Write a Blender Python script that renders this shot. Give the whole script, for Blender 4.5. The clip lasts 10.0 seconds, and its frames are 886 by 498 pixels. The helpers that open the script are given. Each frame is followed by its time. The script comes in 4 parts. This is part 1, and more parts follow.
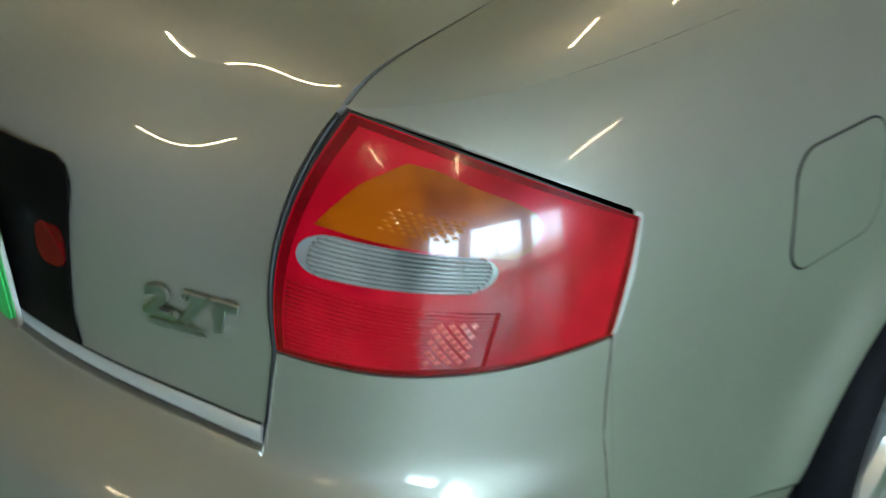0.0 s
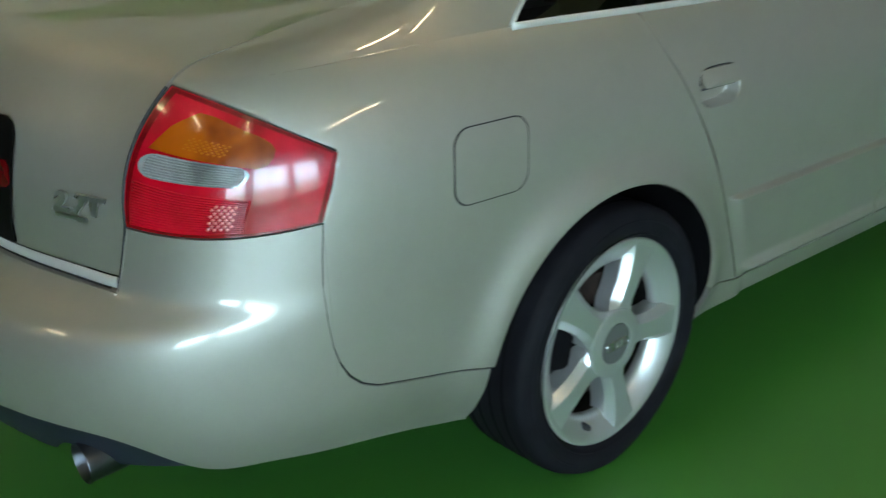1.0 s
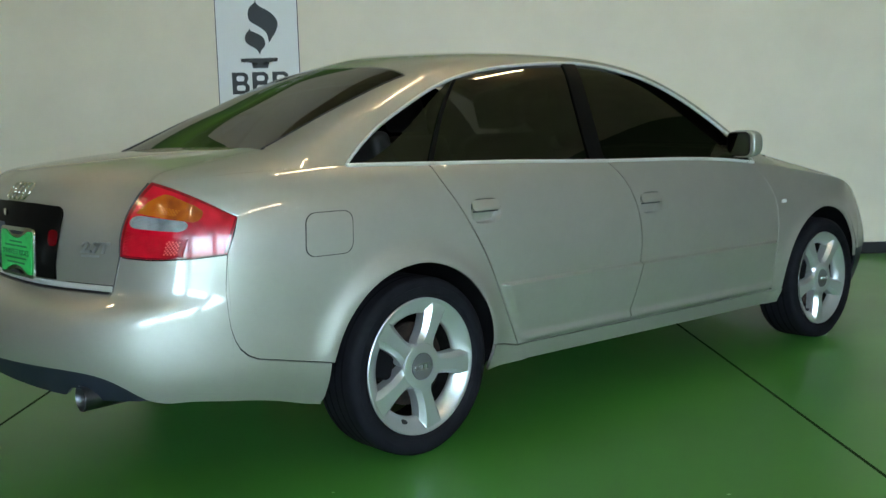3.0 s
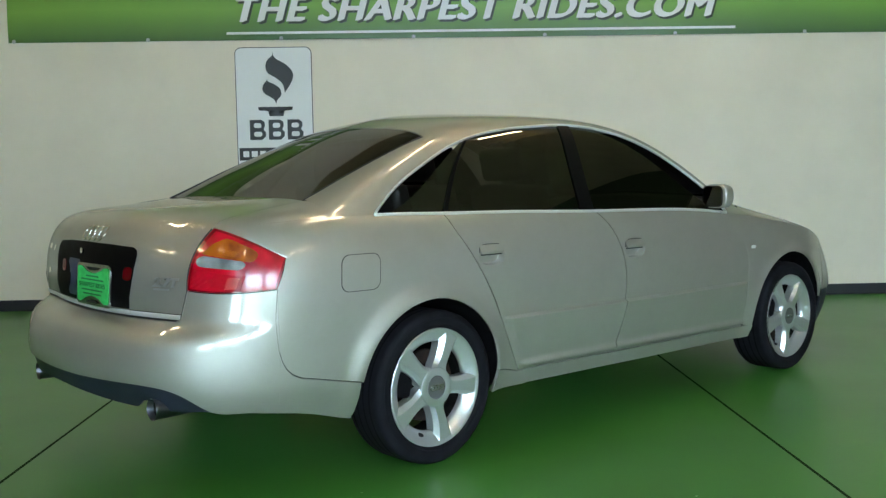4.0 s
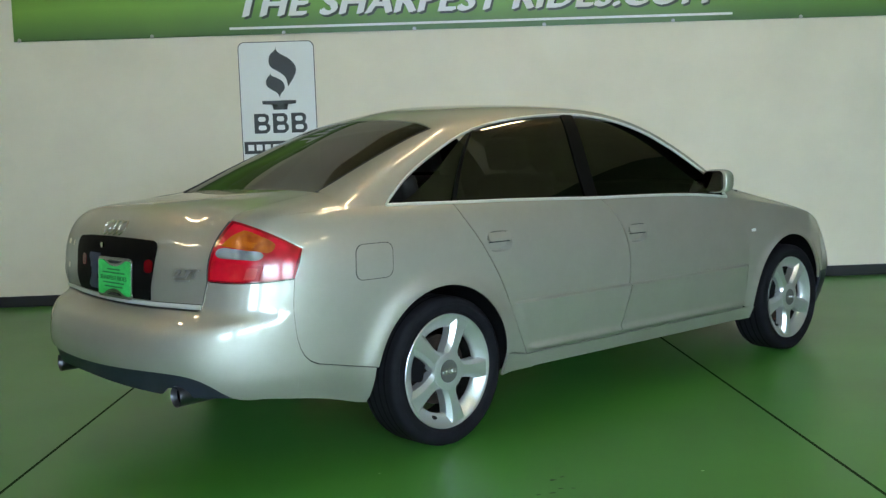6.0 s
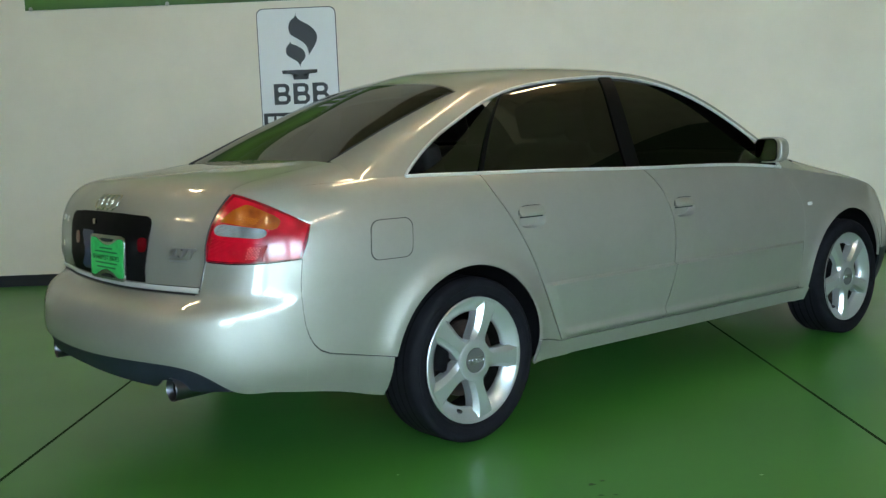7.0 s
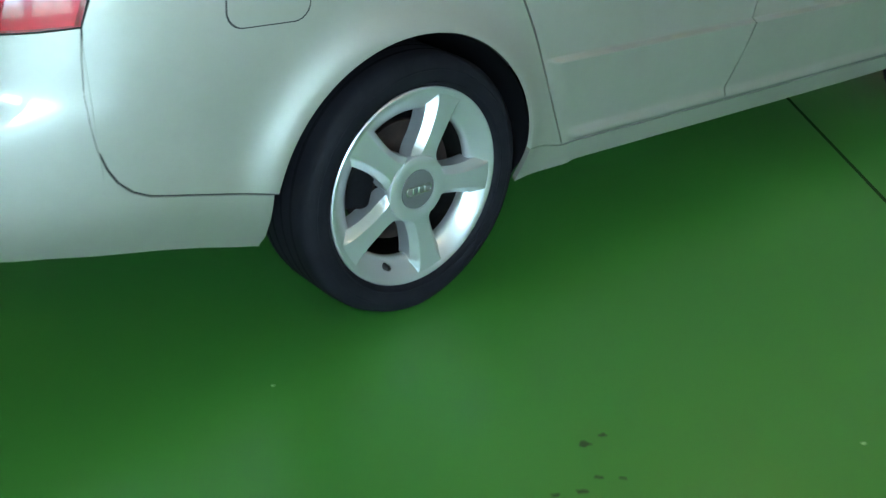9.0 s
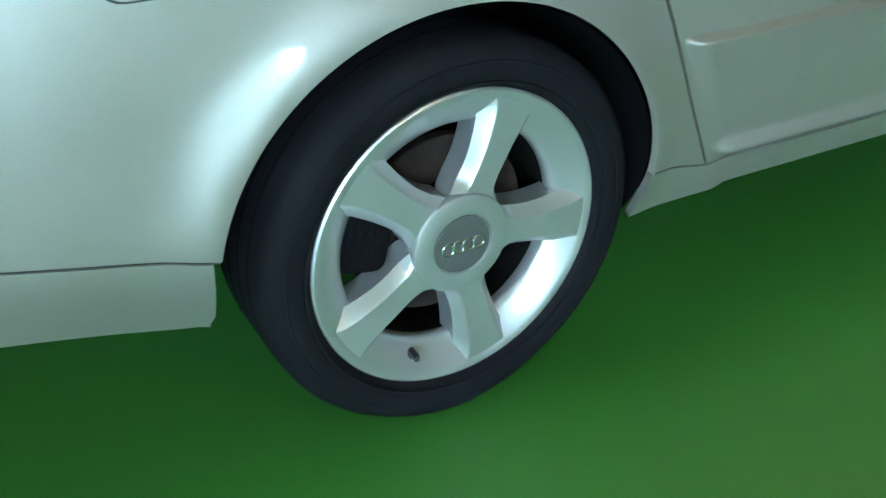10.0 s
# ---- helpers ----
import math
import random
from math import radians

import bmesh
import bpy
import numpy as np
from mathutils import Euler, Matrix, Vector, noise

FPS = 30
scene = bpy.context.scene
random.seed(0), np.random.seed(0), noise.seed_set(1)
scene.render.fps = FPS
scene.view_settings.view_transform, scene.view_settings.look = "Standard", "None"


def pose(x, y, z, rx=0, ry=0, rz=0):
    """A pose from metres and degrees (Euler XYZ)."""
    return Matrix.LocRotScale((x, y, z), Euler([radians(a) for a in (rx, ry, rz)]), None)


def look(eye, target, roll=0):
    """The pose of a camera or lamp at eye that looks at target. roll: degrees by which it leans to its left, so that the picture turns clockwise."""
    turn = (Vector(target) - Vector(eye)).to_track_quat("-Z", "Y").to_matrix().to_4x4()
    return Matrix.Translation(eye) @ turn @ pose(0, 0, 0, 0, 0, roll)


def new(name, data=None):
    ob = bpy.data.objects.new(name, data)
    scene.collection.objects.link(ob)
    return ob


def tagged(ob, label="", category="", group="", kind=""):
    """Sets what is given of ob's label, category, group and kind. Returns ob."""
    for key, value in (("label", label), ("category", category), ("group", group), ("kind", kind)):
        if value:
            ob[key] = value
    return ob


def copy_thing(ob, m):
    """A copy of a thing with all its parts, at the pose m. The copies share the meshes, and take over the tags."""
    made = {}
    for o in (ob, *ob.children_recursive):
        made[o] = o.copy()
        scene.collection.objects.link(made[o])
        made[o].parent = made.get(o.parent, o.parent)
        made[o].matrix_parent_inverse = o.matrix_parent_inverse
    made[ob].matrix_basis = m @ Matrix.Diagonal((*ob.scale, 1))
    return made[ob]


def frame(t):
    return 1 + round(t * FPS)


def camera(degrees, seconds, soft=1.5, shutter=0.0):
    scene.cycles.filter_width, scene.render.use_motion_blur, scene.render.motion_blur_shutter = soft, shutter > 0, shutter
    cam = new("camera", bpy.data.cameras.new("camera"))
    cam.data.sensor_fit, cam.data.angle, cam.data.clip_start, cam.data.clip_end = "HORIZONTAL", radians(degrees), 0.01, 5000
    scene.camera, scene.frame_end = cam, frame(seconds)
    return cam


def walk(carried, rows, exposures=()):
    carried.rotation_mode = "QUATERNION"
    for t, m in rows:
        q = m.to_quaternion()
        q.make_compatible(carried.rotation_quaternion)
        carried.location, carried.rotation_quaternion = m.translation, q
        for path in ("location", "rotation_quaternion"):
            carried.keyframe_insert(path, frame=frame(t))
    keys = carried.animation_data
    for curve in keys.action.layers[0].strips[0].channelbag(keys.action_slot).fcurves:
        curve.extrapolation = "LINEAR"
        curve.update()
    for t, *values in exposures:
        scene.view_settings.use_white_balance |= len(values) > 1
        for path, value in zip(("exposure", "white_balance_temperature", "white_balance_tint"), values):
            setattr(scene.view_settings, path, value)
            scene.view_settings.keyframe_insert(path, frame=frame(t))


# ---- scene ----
cam = camera(50.1, 10.0, soft=1.35, shutter=0.35)
PATH = [
    (0, (-0.746, -1.159, 1.324), (-0.755, 0.587, 0.347), -4.30),
    (0.5, (-0.629, -1.513, 1.352), (-0.629, 0.280, 0.466), -2.53),
    (1, (-0.403, -1.881, 1.352), (-0.386, -0.037, 0.579), -1.86),
    (1.5, (-0.207, -2.290, 1.329), (-0.193, -0.376, 0.747), -1.47),
    (2, (-0.077, -2.603, 1.242), (-0.138, -0.664, 0.756), -0.05),
    (2.5, (0.003, -2.951, 1.150), (0.012, -0.983, 0.791), -2.30),
    (3, (0.029, -3.317, 1.120), (0.063, -1.331, 0.888), -1.64),
    (3.2, (0.038, -3.473, 1.143), (0.051, -1.484, 0.938), -1.48),
    (4.3, (-0.097, -3.989, 1.203), (-0.018, -1.996, 1.061), -1.18),
    (4.5, (-0.100, -4.043, 1.211), (-0.003, -2.050, 1.078), -1.53),
    (5, (-0.114, -4.090, 1.211), (-0.016, -2.096, 1.083), -0.98),
    (5.2, (-0.111, -4.091, 1.212), (-0.013, -2.098, 1.079), -1.16),
    (6.3, (-0.117, -3.928, 1.192), (-0.083, -1.937, 1.009), -1.82),
    (6.5, (-0.133, -3.854, 1.208), (-0.117, -1.861, 1.036), -1.28),
    (7, (-0.084, -3.608, 1.160), (-0.098, -1.620, 0.935), -2.28),
    (7.5, (-0.002, -3.305, 1.136), (0.032, -1.318, 0.910), -0.23),
    (8, (-0.013, -2.915, 1.211), (0.123, -0.994, 0.671), -0.74),
    (8.5, (0.032, -2.503, 1.250), (0.059, -0.631, 0.545), 0.73),
    (9, (0.048, -2.038, 1.238), (0.063, -0.270, 0.302), 2.16),
    (9.5, (0.173, -1.620, 1.133), (-0.030, 0.130, 0.186), -1.61),
    (10, (0.200, -1.182, 1.087), (-0.116, 0.466, -0.001), -0.69),
]
EXPOSURES = [(0.0, -1.45, 7000, 10), (2.0, -1.55, 6850, 11), (3.0, -1.35, 6850, 12), (4.5, -1.2, 7000, 13), (6.5, -1.22, 6950, 13),
             (7.5, -1.35, 6700, 10), (8.5, -1.12, 6500, 6), (10.0, -1.02, 6350, 5)]
walk(cam, [(t, look(eye, target, roll)) for t, eye, target, roll in PATH], EXPOSURES)

# ---- world and daylight ----
world = bpy.data.worlds.new("sky_world")
scene.world = world
world.use_nodes = True
wn = world.node_tree.nodes
sky = wn.new("ShaderNodeTexSky")
sky.sky_type, sky.sun_disc, sky.sun_elevation, sky.sun_rotation = "NISHITA", False, radians(50), radians(180)
world.node_tree.links.new(sky.outputs["Color"], wn["Background"].inputs["Color"])
wn["Background"].inputs["Strength"].default_value = 0.12

DAYLIGHT = 84.0      # glow of the overcast street beyond the shop windows
TUBES = 185.0        # glow of the fluorescent tubes


# ---- materials ----
def material(name, base=(0.5, 0.5, 0.5), rough=0.5, metal=0.0, coat=0.0, coat_rough=0.03, spec=0.5):
    m = bpy.data.materials.new(name)
    m.use_nodes = True
    b = m.node_tree.nodes["Principled BSDF"]
    b.inputs["Base Color"].default_value = (*base, 1)
    b.inputs["Roughness"].default_value = rough
    b.inputs["Metallic"].default_value = metal
    b.inputs["Coat Weight"].default_value = coat
    b.inputs["Coat Roughness"].default_value = coat_rough
    b.inputs["Specular IOR Level"].default_value = spec
    return m


def node(m, kind, **sockets):
    n = m.node_tree.nodes.new(kind)
    for key, value in sockets.items():
        n.inputs[key.replace("_", " ")].default_value = value
    return n


def wire(m, a, out, b, into):
    m.node_tree.links.new(a.outputs[out], b.inputs[into])


def mottled(m, scale, low, high, into="Base Color", detail=6.0, rough=0.6, span=(0.35, 0.65)):
    """Noise between two colours or two values, in object space."""
    tc = node(m, "ShaderNodeTexCoord")
    ns = node(m, "ShaderNodeTexNoise", Scale=scale, Detail=detail, Roughness=rough)
    wire(m, tc, "Object", ns, "Vector")
    b = m.node_tree.nodes["Principled BSDF"]
    if isinstance(low, tuple):
        rp = node(m, "ShaderNodeValToRGB")
        rp.color_ramp.elements[0].position, rp.color_ramp.elements[1].position = span
        rp.color_ramp.elements[0].color, rp.color_ramp.elements[1].color = (*low, 1), (*high, 1)
        wire(m, ns, "Fac", rp, "Fac")
        wire(m, rp, "Color", b, into)
    else:
        mr = node(m, "ShaderNodeMapRange", From_Min=span[0], From_Max=span[1], To_Min=low, To_Max=high)
        wire(m, ns, "Fac", mr, "Value")
        wire(m, mr, "Result", b, into)
    return m


def bumped(m, scale, strength, distance=0.002, detail=4.0, stretch=(1, 1, 1), on=("Normal",)):
    tc = node(m, "ShaderNodeTexCoord")
    mp = node(m, "ShaderNodeMapping")
    mp.inputs["Scale"].default_value = stretch
    ns = node(m, "ShaderNodeTexNoise", Scale=scale, Detail=detail)
    bp = node(m, "ShaderNodeBump", Strength=strength, Distance=distance)
    b = m.node_tree.nodes["Principled BSDF"]
    wire(m, tc, "Object", mp, "Vector")
    wire(m, mp, "Vector", ns, "Vector")
    wire(m, ns, "Fac", bp, "Height")
    for socket in on:
        wire(m, bp, "Normal", b, socket)
    return m


def glowing(name, colour, strength):
    m = bpy.data.materials.new(name)
    m.use_nodes = True
    b = m.node_tree.nodes["Principled BSDF"]
    b.inputs["Base Color"].default_value = (*colour, 1)
    b.inputs["Emission Color"].default_value = (*colour, 1)
    b.inputs["Emission Strength"].default_value = strength
    return m


def tinted_glass(name, tint, rough=0.0, ior=1.5):
    """A dark film on glass: sees through by its tint, with a mirror sheen by Fresnel."""
    m = bpy.data.materials.new(name)
    m.use_nodes = True
    m.node_tree.nodes.remove(m.node_tree.nodes["Principled BSDF"])
    tr = node(m, "ShaderNodeBsdfTransparent", Color=(*tint, 1))
    gl = node(m, "ShaderNodeBsdfGlossy", Roughness=rough)
    fr = node(m, "ShaderNodeFresnel", IOR=ior)
    mx = node(m, "ShaderNodeMixShader")
    wire(m, fr, "Fac", mx, 0)
    m.node_tree.links.new(tr.outputs[0], mx.inputs[1])
    m.node_tree.links.new(gl.outputs[0], mx.inputs[2])
    m.node_tree.links.new(mx.outputs[0], m.node_tree.nodes["Material Output"].inputs["Surface"])
    return m


PAINT = material("silver_paint", (0.46, 0.445, 0.41), 0.48, 0.68, 1.0, 0.0)
PAINT.node_tree.nodes["Principled BSDF"].inputs["Coat IOR"].default_value = 1.62
mottled(PAINT, 2.5, 0.46, 0.51, "Roughness", 3.0)
mottled(PAINT, 5.0, (0.428, 0.410, 0.355), (0.458, 0.438, 0.380), "Base Color", 8.0, 0.7)
bumped(PAINT, 7.0, 0.006, 0.002, 2.0, (1, 1, 1), ("Normal", "Coat Normal"))
CHROME = mottled(material("chrome", (0.82, 0.82, 0.80), 0.1, 1.0), 40.0, 0.06, 0.16, "Roughness")
ALLOY = mottled(material("painted_alloy", (0.66, 0.67, 0.66), 0.3, 0.75, 0.6, 0.08), 12.0, 0.28, 0.34, "Roughness")
RUBBER = bumped(mottled(material("tyre_rubber", (0.008, 0.008, 0.010), 0.7, spec=0.12), 14.0, (0.006, 0.006, 0.008), (0.010, 0.010, 0.013)), 220.0, 0.2)
CAPGREY = mottled(material("satin_grey_cap", (0.2, 0.2, 0.2), 0.35, 0.6), 60.0, 0.3, 0.45, "Roughness")
BLACK = bumped(mottled(material("black_plastic", (0.02, 0.02, 0.022), 0.45), 25.0, 0.38, 0.55, "Roughness"), 400.0, 0.15)
GLOSSBLACK = mottled(material("gloss_black_trim", (0.004, 0.004, 0.004), 0.6, 0, 0.0, spec=0.05), 20.0, 0.48, 0.52, "Roughness")
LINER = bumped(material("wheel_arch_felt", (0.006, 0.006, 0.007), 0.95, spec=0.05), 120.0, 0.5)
GREY = bumped(mottled(material("dark_grey_plastic", (0.03, 0.035, 0.05), 0.5), 12.0, (0.008, 0.011, 0.018), (0.013, 0.017, 0.027)), 500.0, 0.1)
STEEL = mottled(material("stainless_tip", (0.11, 0.113, 0.125), 0.36, 1.0), 30.0, 0.3, 0.45, "Roughness")
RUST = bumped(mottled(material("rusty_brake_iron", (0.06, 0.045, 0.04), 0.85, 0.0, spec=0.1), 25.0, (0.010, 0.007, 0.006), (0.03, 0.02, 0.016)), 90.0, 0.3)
BARREL = mottled(material("dark_barrel", (0.02, 0.019, 0.018), 0.8, 0.0, spec=0.1), 30.0, (0.006, 0.0055, 0.005), (0.014, 0.013, 0.012))
SATIN = mottled(material("satin_chrome", (0.8, 0.8, 0.78), 0.42, 0.6), 5.0, 0.38, 0.46, "Roughness")
BADGE = mottled(material("badge_chrome", (0.5, 0.5, 0.49), 0.3, 0.9), 60.0, 0.26, 0.36, "Roughness")
DARKRED = mottled(material("dark_red_reflector", (0.11, 0.001, 0.004), 0.35, 0, 0.1), 40.0, 0.15, 0.25, "Roughness")
RED = mottled(material("red_lens", (0.52, 0.003, 0.014), 0.2, 0, 0.6, 0.045), 9.0, (0.34, 0.001, 0.008), (0.66, 0.004, 0.022), "Base Color", 2.0)
DARKRIM = mottled(material("dark_red_lens_rim", (0.2, 0.001, 0.006), 0.2, 0, 1.0, 0.045), 30.0, (0.15, 0.0008, 0.004), (0.26, 0.0015, 0.008))
AMBER = mottled(material("amber_lens", (0.36, 0.065, 0.003), 0.2, 0, 1.0, 0.01), 14.0, (0.24, 0.036, 0.002), (0.46, 0.09, 0.004), "Base Color", 2.0)
AMBERGLINT = mottled(material("amber_glint_facet", (0.48, 0.115, 0.005), 0.3, 0.0, 0.6), 90.0, 0.08, 0.2, "Roughness")
REDGLINT = mottled(material("red_glint_facet", (0.85, 0.13, 0.12), 0.3, 0.0, 0.6), 90.0, 0.08, 0.2, "Roughness")
CLEAR = mottled(material("clear_lens", (0.3, 0.31, 0.31), 0.22, 0.3, 1.0, 0.02), 16.0, (0.2, 0.21, 0.21), (0.4, 0.41, 0.41), "Base Color", 1.0)
GLASS = tinted_glass("privacy_glass", (0.05, 0.048, 0.046), 0.0, 1.95)
SCREEN = tinted_glass("screen_glass", (0.04, 0.038, 0.036), 0.0, 1.42)
MIRROR = material("mirror_glass", (0.6, 0.62, 0.62), 0.02, 1.0)
SEAT = bumped(mottled(material("grey_leather", (0.2, 0.19, 0.17), 0.5), 20.0, (0.03, 0.028, 0.025), (0.05, 0.046, 0.04)), 180.0, 0.2)
FLOOR = material("green_epoxy", (0.06, 0.23, 0.03), 0.28, 0, 0.0)
WALL = material("white_wall_paint", (0.74, 0.73, 0.66), 0.55)
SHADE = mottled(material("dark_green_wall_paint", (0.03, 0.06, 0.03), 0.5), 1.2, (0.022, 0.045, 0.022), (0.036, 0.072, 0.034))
# walls out of view: tones darkened to cut bounce and reflections on the car
EASTWALL = mottled(material("dimmed_tan_wall_paint", (0.36, 0.31, 0.23), 0.6), 1.2, (0.15, 0.11, 0.062), (0.19, 0.14, 0.08))
BUFF = mottled(material("dimmed_buff_wall_paint", (0.38, 0.36, 0.31), 0.6), 1.2, (0.13, 0.12, 0.10), (0.17, 0.157, 0.13))
CEIL = material("tan_ceiling", (0.38, 0.31, 0.21), 0.8)
BASEB = bumped(mottled(material("black_baseboard", (0.015, 0.016, 0.02), 0.4), 6.0, 0.3, 0.5, "Roughness"), 60.0, 0.1)
BANNER = material("green_banner_vinyl", (0.10, 0.27, 0.035), 0.35)


WHITE = mottled(material("white_vinyl", (0.8, 0.8, 0.78), 0.4), 8.0, 0.35, 0.5, "Roughness")
SHADOWINK = mottled(material("dark_vinyl_ink", (0.035, 0.05, 0.03), 0.4), 8.0, 0.35, 0.5, "Roughness")
INK = mottled(material("black_sign_ink", (0.02, 0.022, 0.024), 0.4), 8.0, 0.35, 0.5, "Roughness")
PLATE = mottled(material("green_plate_card", (0.02, 0.55, 0.12), 0.4), 30.0, (0.015, 0.48, 0.1), (0.03, 0.62, 0.15))
NAVY = mottled(material("blue_reflection_colour", (0.01, 0.02, 0.07), 0.35), 20.0, 0.3, 0.4, "Roughness")
DKGREEN = material("dark_green_ink", (0.01, 0.16, 0.04), 0.5)
STAIN = mottled(material("dark_floor_speck", (0.02, 0.06, 0.015), 0.4), 60.0, 0.35, 0.5, "Roughness")
PALE = mottled(material("pale_floor_speck", (0.45, 0.6, 0.4), 0.4), 60.0, 0.35, 0.5, "Roughness")
JOINT = material("floor_joint", (0.012, 0.035, 0.012), 0.9, spec=0.1)
ALUM = mottled(material("window_aluminium", (0.35, 0.35, 0.34), 0.4, 0.8), 12.0, 0.3, 0.5, "Roughness")
DAY = glowing("overcast_daylight", (0.66, 0.86, 1.0), DAYLIGHT)
TUBE = glowing("fluorescent_tube", (1.0, 0.80, 0.50), TUBES)
# the street: pale sky over a darker band of hedges and parked cars
tc = node(DAY, "ShaderNodeTexCoord")
sep = node(DAY, "ShaderNodeSeparateXYZ")
ns = node(DAY, "ShaderNodeTexNoise", Scale=0.8, Detail=4.0)
mul = node(DAY, "ShaderNodeMath")
mul.operation = "MULTIPLY_ADD"
mul.inputs[1].default_value = 1.2
rp = node(DAY, "ShaderNodeValToRGB")
rp.color_ramp.elements[0].position, rp.color_ramp.elements[0].color = 0.42, (0.12, 0.16, 0.14, 1)
rp.color_ramp.elements[1].position, rp.color_ramp.elements[1].color = 0.60, (0.53, 0.74, 1.0, 1)
mr = node(DAY, "ShaderNodeMapRange", From_Min=0.0, From_Max=4.0)
wire(DAY, tc, "Object", sep, "Vector")
wire(DAY, tc, "Object", ns, "Vector")
wire(DAY, ns, "Fac", mul, 0)
DAY.node_tree.links.new(sep.outputs["Z"], mul.inputs[2])
DAY.node_tree.links.new(mul.outputs[0], mr.inputs["Value"])
wire(DAY, mr, "Result", rp, "Fac")
wire(DAY, rp, "Color", DAY.node_tree.nodes["Principled BSDF"], "Emission Color")
HOUSING = mottled(material("white_enamel", (0.7, 0.7, 0.66), 0.4), 10.0, 0.3, 0.5, "Roughness")

# floor: cloudy epoxy with scuffs in its gloss
mottled(FLOOR, 1.6, 0.30, 0.34, "Roughness", 3.0, 0.5, (0.25, 0.75))
mottled(FLOOR, 0.9, (0.044, 0.190, 0.028), (0.057, 0.242, 0.038), "Base Color", 1.0, 0.5, (0.25, 0.75))
mottled(WALL, 1.2, (0.75, 0.67, 0.53), (0.82, 0.735, 0.585), "Base Color", 6.0)
bumped(WALL, 90.0, 0.08, 0.002, 6.0)
mottled(CEIL, 2.0, (0.52, 0.41, 0.265), (0.62, 0.49, 0.32))
tc = node(BANNER, "ShaderNodeTexCoord")
sep = node(BANNER, "ShaderNodeSeparateXYZ")
ns = node(BANNER, "ShaderNodeTexNoise", Scale=0.9, Detail=3.0)
mul = node(BANNER, "ShaderNodeMath")
mul.operation = "MULTIPLY_ADD"
mul.inputs[1].default_value = 0.16
mr = node(BANNER, "ShaderNodeMapRange", From_Min=2.46, From_Max=3.22)
rp = node(BANNER, "ShaderNodeValToRGB")
rp.color_ramp.elements[0].position, rp.color_ramp.elements[0].color = 0.12, (0.06, 0.14, 0.045, 1)
rp.color_ramp.elements[1].position, rp.color_ramp.elements[1].color = 0.95, (0.08, 0.19, 0.03, 1)
mid = rp.color_ramp.elements.new(0.5)
mid.color = (0.18, 0.38, 0.065, 1)
wire(BANNER, tc, "Object", sep, "Vector")
wire(BANNER, tc, "Object", ns, "Vector")
wire(BANNER, ns, "Fac", mul, 0)
BANNER.node_tree.links.new(sep.outputs["Z"], mul.inputs[2])
BANNER.node_tree.links.new(mul.outputs[0], mr.inputs["Value"])
wire(BANNER, mr, "Result", rp, "Fac")
wire(BANNER, rp, "Color", BANNER.node_tree.nodes["Principled BSDF"], "Base Color")
bumped(BANNER, 1.6, 0.25, 0.03, 2.0, (1, 1, 0.3))


# ---- mesh helpers ----
def empty(name, m, label, category, group=""):
    ob = new(name)
    ob.matrix_basis = m
    return tagged(ob, label, category, group)


def mesh_of(bm, smooth=True):
    me = bpy.data.meshes.new("m")
    bm.normal_update()
    bm.to_mesh(me)
    bm.free()
    for p in me.polygons:
        p.use_smooth = smooth
    return me


def part(name, bm, mat, parent=None, label="", smooth=True, normals=None):
    ob = new(name, mesh_of(bm, smooth))
    ob.data.materials.append(mat)
    if parent is not None:
        ob.parent = parent
    if normals is not None:
        co = np.array([v.co[:] for v in ob.data.vertices])
        ob.data.normals_split_custom_set_from_vertices(normals(co).tolist())
    elif mat is PAINT:
        wn_mod = ob.modifiers.new("weighted", "WEIGHTED_NORMAL")
        wn_mod.mode, wn_mod.keep_sharp, wn_mod.weight = "FACE_AREA", True, 50
    return tagged(ob, label)


def sharpen(bm, degrees=35):
    bm.normal_update()
    for e in bm.edges:
        if len(e.link_faces) == 2 and e.calc_face_angle(0) > radians(degrees):
            e.smooth = False
    return bm


def box(x0, x1, y0, y1, z0, z1, bevel=0.0, seg=2, bm=None):
    bm = bm or bmesh.new()
    r = bmesh.ops.create_cube(bm, size=1.0)
    for v in r["verts"]:
        v.co = Vector((x0 + (v.co.x + 0.5) * (x1 - x0), y0 + (v.co.y + 0.5) * (y1 - y0), z0 + (v.co.z + 0.5) * (z1 - z0)))
    if bevel:
        es = list({e for v in r["verts"] for e in v.link_edges})
        bmesh.ops.bevel(bm, geom=es, offset=bevel, segments=seg, affect="EDGES", profile=0.6)
    return sharpen(bm, 40)


def lathe(profile, n=64, axis="y", bm=None):
    """Turns (radius, along) pairs round an axis; y for wheels, z for upright things."""
    bm = bm or bmesh.new()
    rings = []
    for r, a in profile:
        ring = []
        for k in range(n):
            c, s = math.cos(2 * math.pi * k / n), math.sin(2 * math.pi * k / n)
            ring.append(bm.verts.new((r * c, a, r * s) if axis == "y" else (r * c, r * s, a)))
        rings.append(ring)
    for p, q in zip(rings, rings[1:]):
        for k in range(n):
            bm.faces.new((p[k], p[(k + 1) % n], q[(k + 1) % n], q[k]))
    bmesh.ops.remove_doubles(bm, verts=bm.verts, dist=1e-6)
    bmesh.ops.recalc_face_normals(bm, faces=bm.faces)
    return sharpen(bm, 40)


